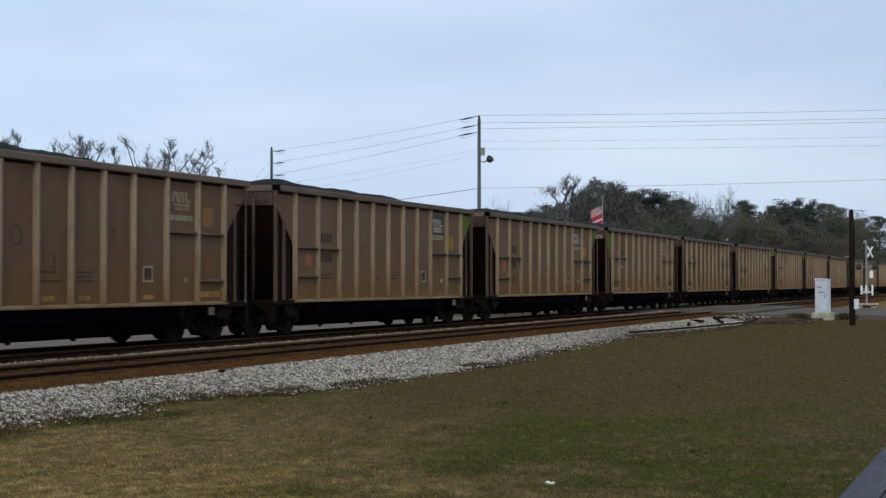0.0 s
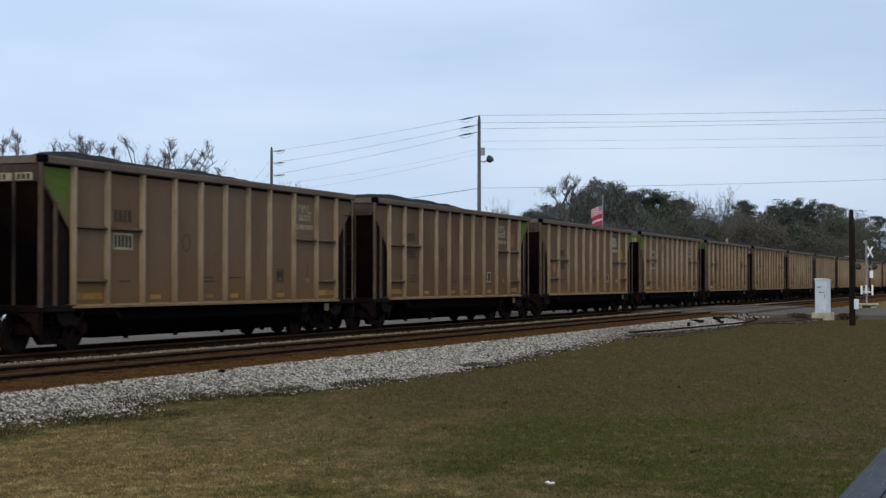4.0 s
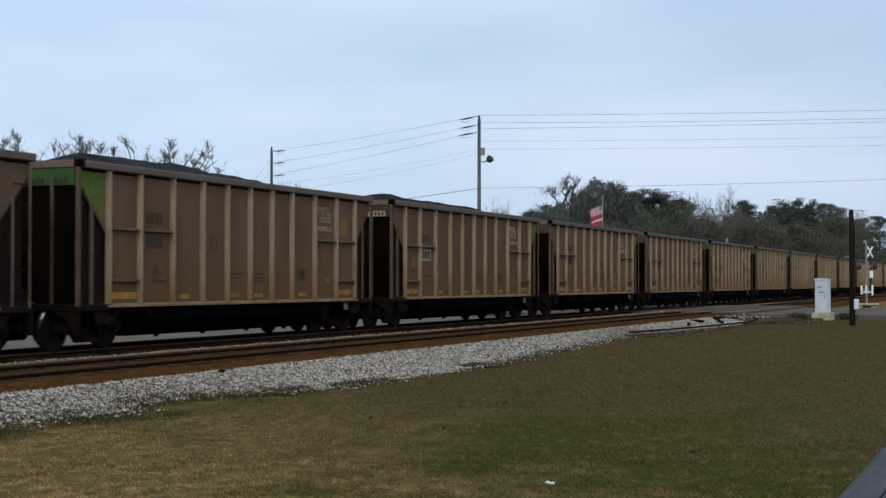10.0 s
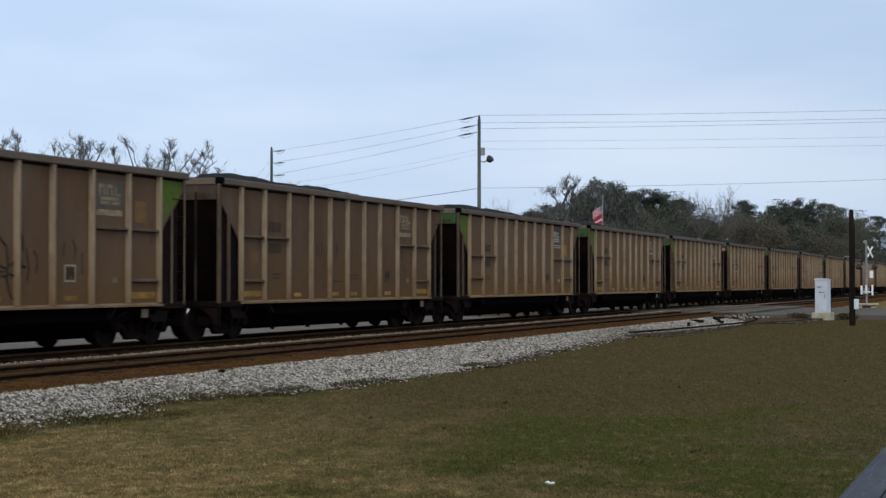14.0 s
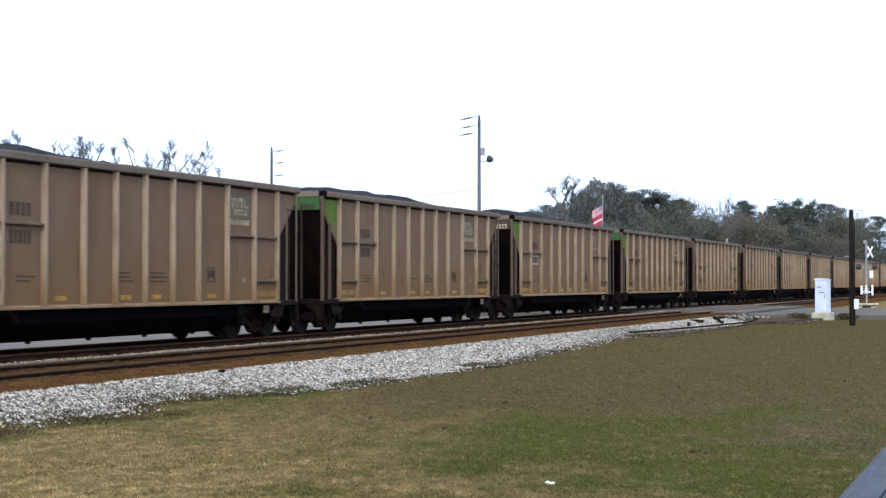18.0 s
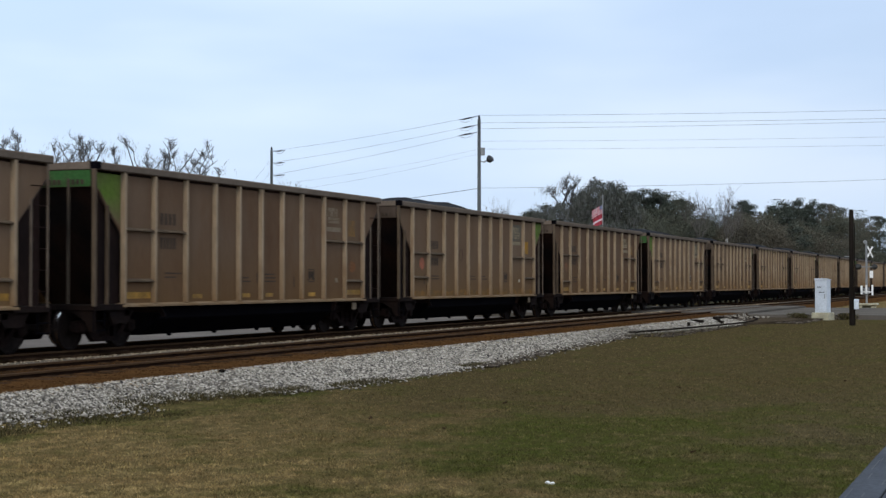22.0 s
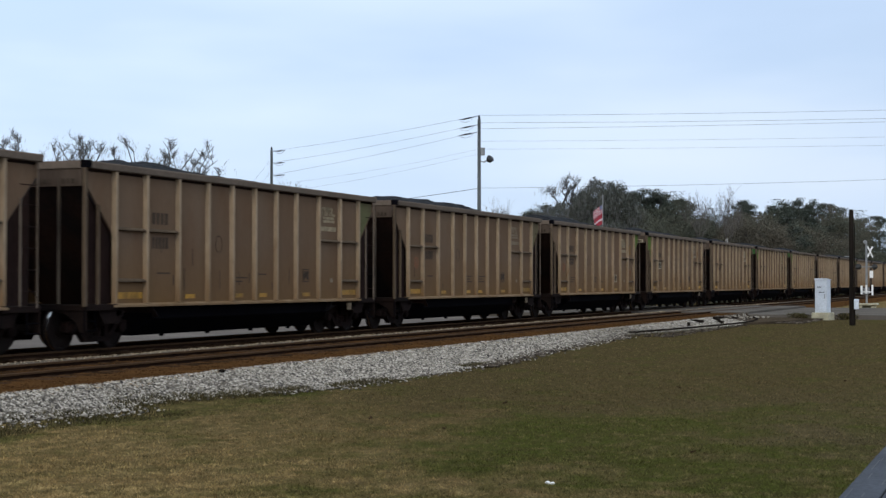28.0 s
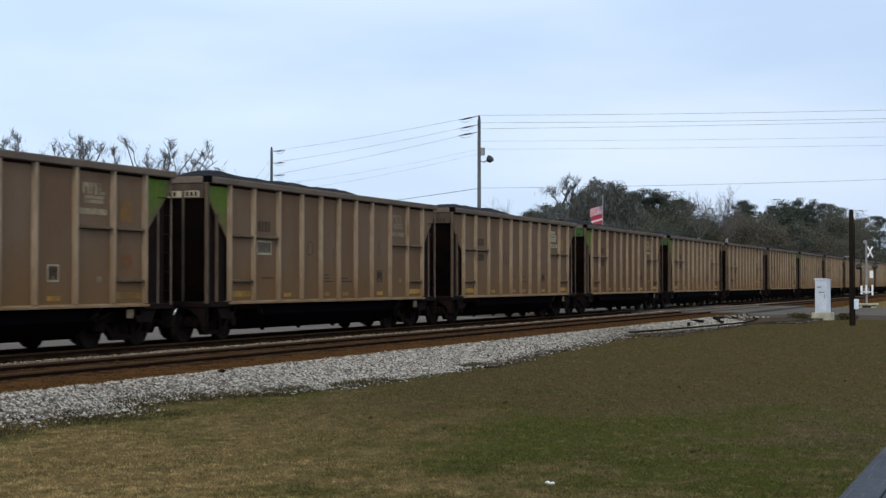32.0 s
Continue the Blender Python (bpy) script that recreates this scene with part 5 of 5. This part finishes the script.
def tree(kind, at, height, seed, label):
    rng = random.Random(seed)
    x, y = at
    root = thing("tree", label, "tree", pose(x, y, 0, 0, 0, rng.uniform(0, 360)))
    out, tips = [], []
    if kind == "bare":
        slim = "pale" in label
        out.append(([(0, 0, -0.1), (0.1, 0, height * 0.25), (0.0, 0.1, height * 0.5)], [0.20, 0.16, 0.13] if slim else [0.36, 0.30, 0.26], 4))
        bark = PALE_BARK if slim else BARK
        if slim:
            for i in range(5):
                a = i * 1.26 + rng.uniform(-0.5, 0.5)
                limbs(rng, (0, 0.1, height * rng.uniform(0.4, 0.5)), (math.cos(a) * 0.32, math.sin(a) * 0.32, 1.0), height * 0.19, 0.04, 4, out, tips, 0.16, 0.5, (2, 4), 0.004)
        else:
            bark = GREY_BARK
            gnarled(rng, height, out)
    elif kind == "pine":
        out.append(([(0, 0, -0.1), (0.1, 0.05, height * 0.5), (0.0, 0.1, height * 0.97)], [0.26, 0.2, 0.06], 4))
        for i in range(17):
            a = i * 2.4
            h = height * (0.46 + 0.50 * i / 17)
            limbs(rng, (0, 0.05, h), (math.cos(a), math.sin(a), 0.22), height * (0.22 - 0.14 * i / 17) * rng.uniform(0.7, 1.2), 0.06, 1, out, tips, 0.25, 0.2, (3, 4), 0.003)
        bark = BARK
    else:
        out.append(([(0, 0, -0.1), (0.1, 0.05, height * 0.3), (0.0, 0.1, height * 0.6)], [0.22, 0.18, 0.1], 4))
        for i in range(10):
            a = i * 2.4
            limbs(rng, (0, 0.05, height * (0.18 + 0.4 * i / 10)), (math.cos(a), math.sin(a), 0.8), height * 0.36, 0.09, 1, out, tips, 0.3, 0.2, (4, 5), 0.003)
        bark = BARK
    part("trunk", tube(out[0][0], out[0][1], 9), PALE_TRUNK if bark is PALE_BARK else bark, root)
    rest = [tube(p, r, 5 if d > 1 else 4, False) for p, r, d in out[1:]]
    tagged(part("branchwork", joined(*rest), bark, root, "forking limbs and twigs"), kind="stuff")
    if kind == "bare":
        low = [p[i] for p, r, d in out[1:] for i in (2, 3) if d == 2 and rng.random() < (0.0 if slim else 0.22)]
        clumps = [(p[i], None) for p, r, d in out[1:] for i in (1, 3) if d >= 2 and rng.random() < (0.0 if slim else 0.55)]
        if clumps:
            tagged(part("ball_moss", leaf_mesh(rng, clumps, 24, 0.075, 0.05, 1.5), MOSS, root, "small grey clumps of ball moss"), kind="stuff")
        if low:
            tagged(part("hanging_moss", moss_mesh(rng, low, 14, 0.45), MOSS, root, "grey hanging moss"), kind="stuff")
    elif kind == "pine":
        part("crown", leaf_mesh(rng, tips, 110, 0.34, 0.095, 0.5), PINE, root, "dark needle tufts")
    else:
        part("crown", leaf_mesh(rng, tips, 260, 0.60, 0.092, 0.8), DRY if "brown" in label else SCRUB, root, "dense small leaves")
    return root


for i, (x, y, h) in enumerate(((76.9, 59.1, 11.5), (78.8, 56.5, 11.3), (80.05, 54.75, 12.3), (81.4, 52.85, 11.5), (82.45, 51.05, 11.5), (83.4, 49.5, 11.4))):
    tree("bare", (x, y), h, 100 + i, "bare grey winter tree with hanging moss")


def live_oak(at, lobes, limbs_up, seed, label):
    """A broad evergreen oak: a forked trunk, round leafy lobes of many clumps, and grey moss hanging through them. lobes: centre, radii, share of moss."""
    rng = random.Random(seed)
    root = thing("tree", label, "tree", pose(at[0], at[1], 0))
    part("trunk", tube([(0, 0, -0.1), (0.1, 0.1, 1.6), (0.0, 0.0, 3.4)], [0.62, 0.48, 0.40], 10), BARK, root)
    wood, clumps, strands, tufts = [], [], [], []
    for (cx, cy, cz), (rx, ry, rz), mossy in lobes:
        heart = Vector((cx, cy, cz))
        bend = Vector((cx * 0.4, cy * 0.55, 3.4 + (cz - 3.4) * 0.45)) + Vector((rng.uniform(-0.4, 0.4), rng.uniform(-0.5, 0.5), 0))
        wood.append(tube([(0, 0, 3.2), tuple(bend), tuple(heart)], [0.30, 0.17, 0.07], 6, False))
        count = int(34 * (rx * ry + ry * rz + rx * rz) / 3 * 2.3)
        for _ in range(count):
            d = Vector((rng.gauss(0, 1), rng.gauss(0, 1), rng.gauss(0, 1))).normalized()
            r = rng.uniform(0.62, 1.0) * (0.86 + 0.22 * noise.noise((d.x * 2.2 + cx, d.y * 2.2 + cy, d.z * 2.2)))
            p = heart + Vector((d.x * rx * r, d.y * ry * r, d.z * rz * r))
            if rng.random() < 0.10:
                wood.append(tube([tuple(heart), tuple(heart.lerp(p, 0.5) + Vector((0, 0, rng.uniform(-0.1, 0.25)))), tuple(p)], [0.05, 0.03, 0.012], 4, False))
            if rng.random() < mossy:
                strands.append(tuple(p))
            if rng.random() > mossy * 0.6:
                clumps.append((tuple(p), None))
    for start, way, length, thick in limbs_up:
        out, tips = [], []
        limbs(rng, start, way, length, thick, 3, out, tips, 0.42, 0.15, (2, 3), 0.012)
        wood += [tube(p, r, 5, False) for p, r, _d in out]
        strands += [t[0] for t in tips if rng.random() < 0.15]
        tufts += tips
    tagged(part("branchwork", joined(*wood), GREY_BARK, root, "grey forking limbs"), kind="stuff")
    tagged(part("crown", leaf_mesh(rng, clumps, 34, 0.17, 0.075, 0.8), OAK, root, "dark evergreen leaves"), kind="stuff")
    if tufts:
        tagged(part("sparse_foliage", leaf_mesh(rng, tufts, 9, 0.10, 0.05, 0.9), OAK, root, "small leaf tufts on bare limbs"), kind="stuff")
    tagged(part("hanging_moss", moss_mesh(rng, strands, 17, 0.65), MOSS, root, "grey hanging moss"), kind="stuff")
    return root


live_oak((135.5, 37.2), (((0.0, 0.2, 9.2), (2.4, 2.2, 2.2), 0.45), ((0.4, -1.4, 9.0), (2.2, 1.6, 2.3), 0.2), ((0.8, -2.7, 8.2), (1.8, 1.0, 2.0), 0.25), ((-0.2, 1.9, 8.6), (1.8, 1.2, 1.9), 0.55), ((0.0, 0.0, 6.3), (2.6, 3.4, 2.2), 0.4)), (((0, 0.6, 10.2), (0.1, 0.3, 1.0), 0.8, 0.06), ((0.2, -0.8, 10.2), (0.1, -0.1, 1.0), 0.7, 0.05)), 201, "broad live oak draped with grey moss")
live_oak((134.2, 41.3), (((0.0, -0.7, 7.9), (1.6, 1.3, 1.5), 0.5), ((0.0, 0.7, 7.8), (1.5, 1.0, 1.4), 0.35), ((0.0, 2.0, 7.4), (1.4, 1.2, 1.3), 0.25)), (((0, -0.9, 8.9), (0.0, -0.1, 1.0), 1.6, 0.10), ((0, -1.4, 9.0), (0.1, 0.1, 1.0), 1.5, 0.09), ((0.1, -1.7, 9.0), (0.1, -0.3, 1.0), 1.4, 0.08), ((0.1, -0.4, 8.8), (0.0, 0.2, 1.0), 1.2, 0.08)), 205, "live oak with crooked bare limbs and grey moss")
for i, (x, y, h) in enumerate(((166.4, 41.7, 12.0), (167.5, 39.0, 11.6), (190.8, 33.6, 12.0), (172.0, 26.6, 10.4), (201.0, 27.4, 12.4), (230.0, 28.0, 13.4), (312.0, 28.5, 15.0), (300.0, 31.0, 13.6), (198.0, 28.6, 12.0), (168.5, 40.3, 11.5), (169.0, 37.8, 11.3))):
    tree("pine", (x, y), h, 300 + i, "dark green pine with tufted crown")
for i, (x, y, h) in enumerate(((154.0, 31.9, 12.6), (155.0, 29.3, 12.4))):
    tree("bare", (x, y), h, 400 + i, "bare pale winter tree above the woods")
for i, (x, y, h) in enumerate(((98.9, 49.2, 10.2), (141.7, 49.4, 10.6))):
    tree("bare", (x, y), h, 450 + i, "small bare pale tree behind the train")
for i, (x, y, h) in enumerate(((172, 39.5, 8.6), (176, 36.8, 8.4), (150, 37.6, 8.2), (140, 41, 7.0), (143, 37.5, 7.0), (150, 43, 7.0), (156, 40, 8.4), (160, 37.2, 9.0), (164, 35.2, 9.2), (166, 32.8, 9.4), (170, 30.4, 9.4), (160, 33.5, 7.6), (160, 27, 8.6), (181, 27.6, 10.6), (203, 27.6, 12.0), (228, 28.0, 13.0), (263, 28.6, 12.6), (312, 29.0, 11.6), (240, 31, 13.0), (285, 30, 12.4), (186, 29, 8.8), (188, 26, 9.0), (166.5, 36.5, 10.6), (167.0, 34.9, 10.2))):
    tree("scrub", (x, y), h, 500 + i, "dense olive-green tree at the wood edge" if i % 3 else "brownish leafy tree at the wood edge")


def far_woods():
    rng = random.Random(8)
    tips = []
    for _ in range(2600):
        q = rng.random()
        x, y = 200 + 140 * rng.random(), 68 - 40 * q
        tips.append(((x, y, 7.5 * rng.random() ** 0.7 + 0.4 * noise.noise((x * 0.2, y * 0.2, 0))), (0, 0, 1)))
    ob = new("far_woods", fast_mesh("far_woods", *leaf_mesh(rng, tips, 14, 1.1, 0.42), SCRUB))
    tagged(ob, "dark distant woods behind the crossing", "woods", kind="stuff")


far_woods()


def track_brush():
    """Low dark undergrowth beyond the far track, past the crossing."""
    rng = random.Random(31)
    tips = []
    for _ in range(1500):
        x = 99 + 230 * rng.random() ** 1.3
        tips.append(((x, 24.6 + 2.2 * rng.random(), 0.15 + 0.7 * rng.random()), (0, 0, 1)))
    ob = new("track_brush", fast_mesh("track_brush", *leaf_mesh(rng, tips, 12, 0.35, 0.16), SCRUB))
    tagged(ob, "dark low brush beyond the railway tracks", "brush", kind="stuff")


track_brush()

# ---- flag ----
flag_pole = thing("flagpole", "thin pale flagpole beyond the tracks", "flagpole", pose(101.86, 27.76, 0))
part("shaft", tube([(0, 0, 0), (0, 0, 7.7)], [0.045, 0.028], 8), STEEL, flag_pole)
part("finial", tube([(0, 0, 7.68), (0, 0, 7.74), (0, 0, 7.8)], [0.02, 0.05, 0.02], 8), STEEL, flag_pole)
PIECES = 8
# how far the breeze spreads the flags, by the second
BREEZE_T = (0.0, 3.0, 7.0, 10.0, 12.0, 13.0, 14.0, 17.0, 19.0, 21.0, 23.0, 25.0, 28.0, 29.0, 30.0, 32.0)
BREEZE = (0.75, 0.85, 0.88, 0.85, 0.6, 0.5, 0.6, 0.9, 0.5, 0.68, 0.65, 0.5, 0.55, 0.6, 0.97, 0.95)


def flag_of(height, fly, hoist, bands, canton, label):
    """A flag in upright panels that swing one after the other; bands are the cloths from the top down."""
    root = thing("flag", label, "flag", pose(101.86, 27.76, height), "flags on one pole")
    panels, w, h = [], fly / PIECES, hoist / len(bands)
    for i in range(PIECES):
        strip = new("flag_panel")
        strip.parent, strip.empty_display_size = root, 0.1
        strip.matrix_basis = pose(0, 0.03 + i * w, 0)
        for j, cloth in enumerate(bands):
            part("stripe", box(-0.006, 0.006, 0, w + 0.01, -h * (j + 1), -h * j), FLAG_BLUE if i < 2 and j < canton else cloth, strip)
        panels.append(strip)
    return panels, w


flags = (flag_of(7.08, 0.92, 0.60, [FLAG_RED, FLAG_WHITE] * 6 + [FLAG_RED], 6, "red and white striped flag with a blue corner"),
         flag_of(6.46, 0.82, 0.66, [FLAG_RED, FLAG_RED, FLAG_WHITE, FLAG_RED, FLAG_RED], 0, "red flag with a white band below a striped flag"))


# ---- movement ----
def motions():
    times = [float(i) for i in range(33)]
    for k, car in cars.items():
        walk(car, [(t, pose(PLACE[k] - travel(t), 19.69, RAIL)) for t in times])
    # wheels roll without slipping; all wheelsets at one end of a truck turn alike
    lead = {}
    for car in cars.values():
        for wheel in [o for o in car.children_recursive if o.name.startswith("wheelset")]:
            ax = round(wheel.matrix_basis.translation.x, 2)
            if ax not in lead:
                rows = []
                for i in range(961):
                    t = i / 30
                    rows.append((t, Matrix.Translation((ax, 0, WHEEL)) @ Matrix.Rotation(-(travel(t) - travel(0)) / WHEEL, 4, "Y")))
                walk(wheel, rows)
                lead[ax] = wheel
            else:
                keys = wheel.animation_data_create()
                wheel.rotation_mode = "QUATERNION"
                keys.action = lead[ax].animation_data.action
                keys.action_slot = lead[ax].animation_data.action_slot
    # the flags: chains of upright panels that spread in the breeze and fold and sag in the lulls
    for which, (panels, w) in enumerate(flags):
        rows = [[] for _ in panels]
        for n in range(129):
            t = n * 0.25
            spread = float(np.interp(t, BREEZE_T, BREEZE))
            fold, sag = math.acos(spread) * 0.75, 0.30 + 0.9 * (1.0 - spread)
            x, y, z = 0.0, 0.03, 0.0
            for i in range(PIECES):
                yaw = (fold if i % 2 else -fold) + 0.30 * math.sin(2.1 * t - 0.9 * i + which) + 0.15 * math.sin(3.7 * t + 0.5 * i)
                rows[i].append((t, pose(x, y, z, 0, 0, math.degrees(yaw))))
                x, y, z = x - math.sin(yaw) * w, y + math.cos(yaw) * w, z - w * math.sin(sag) * (0.6 + 0.05 * i)
        for piece, r in zip(panels, rows):
            walk(piece, r)


motions()
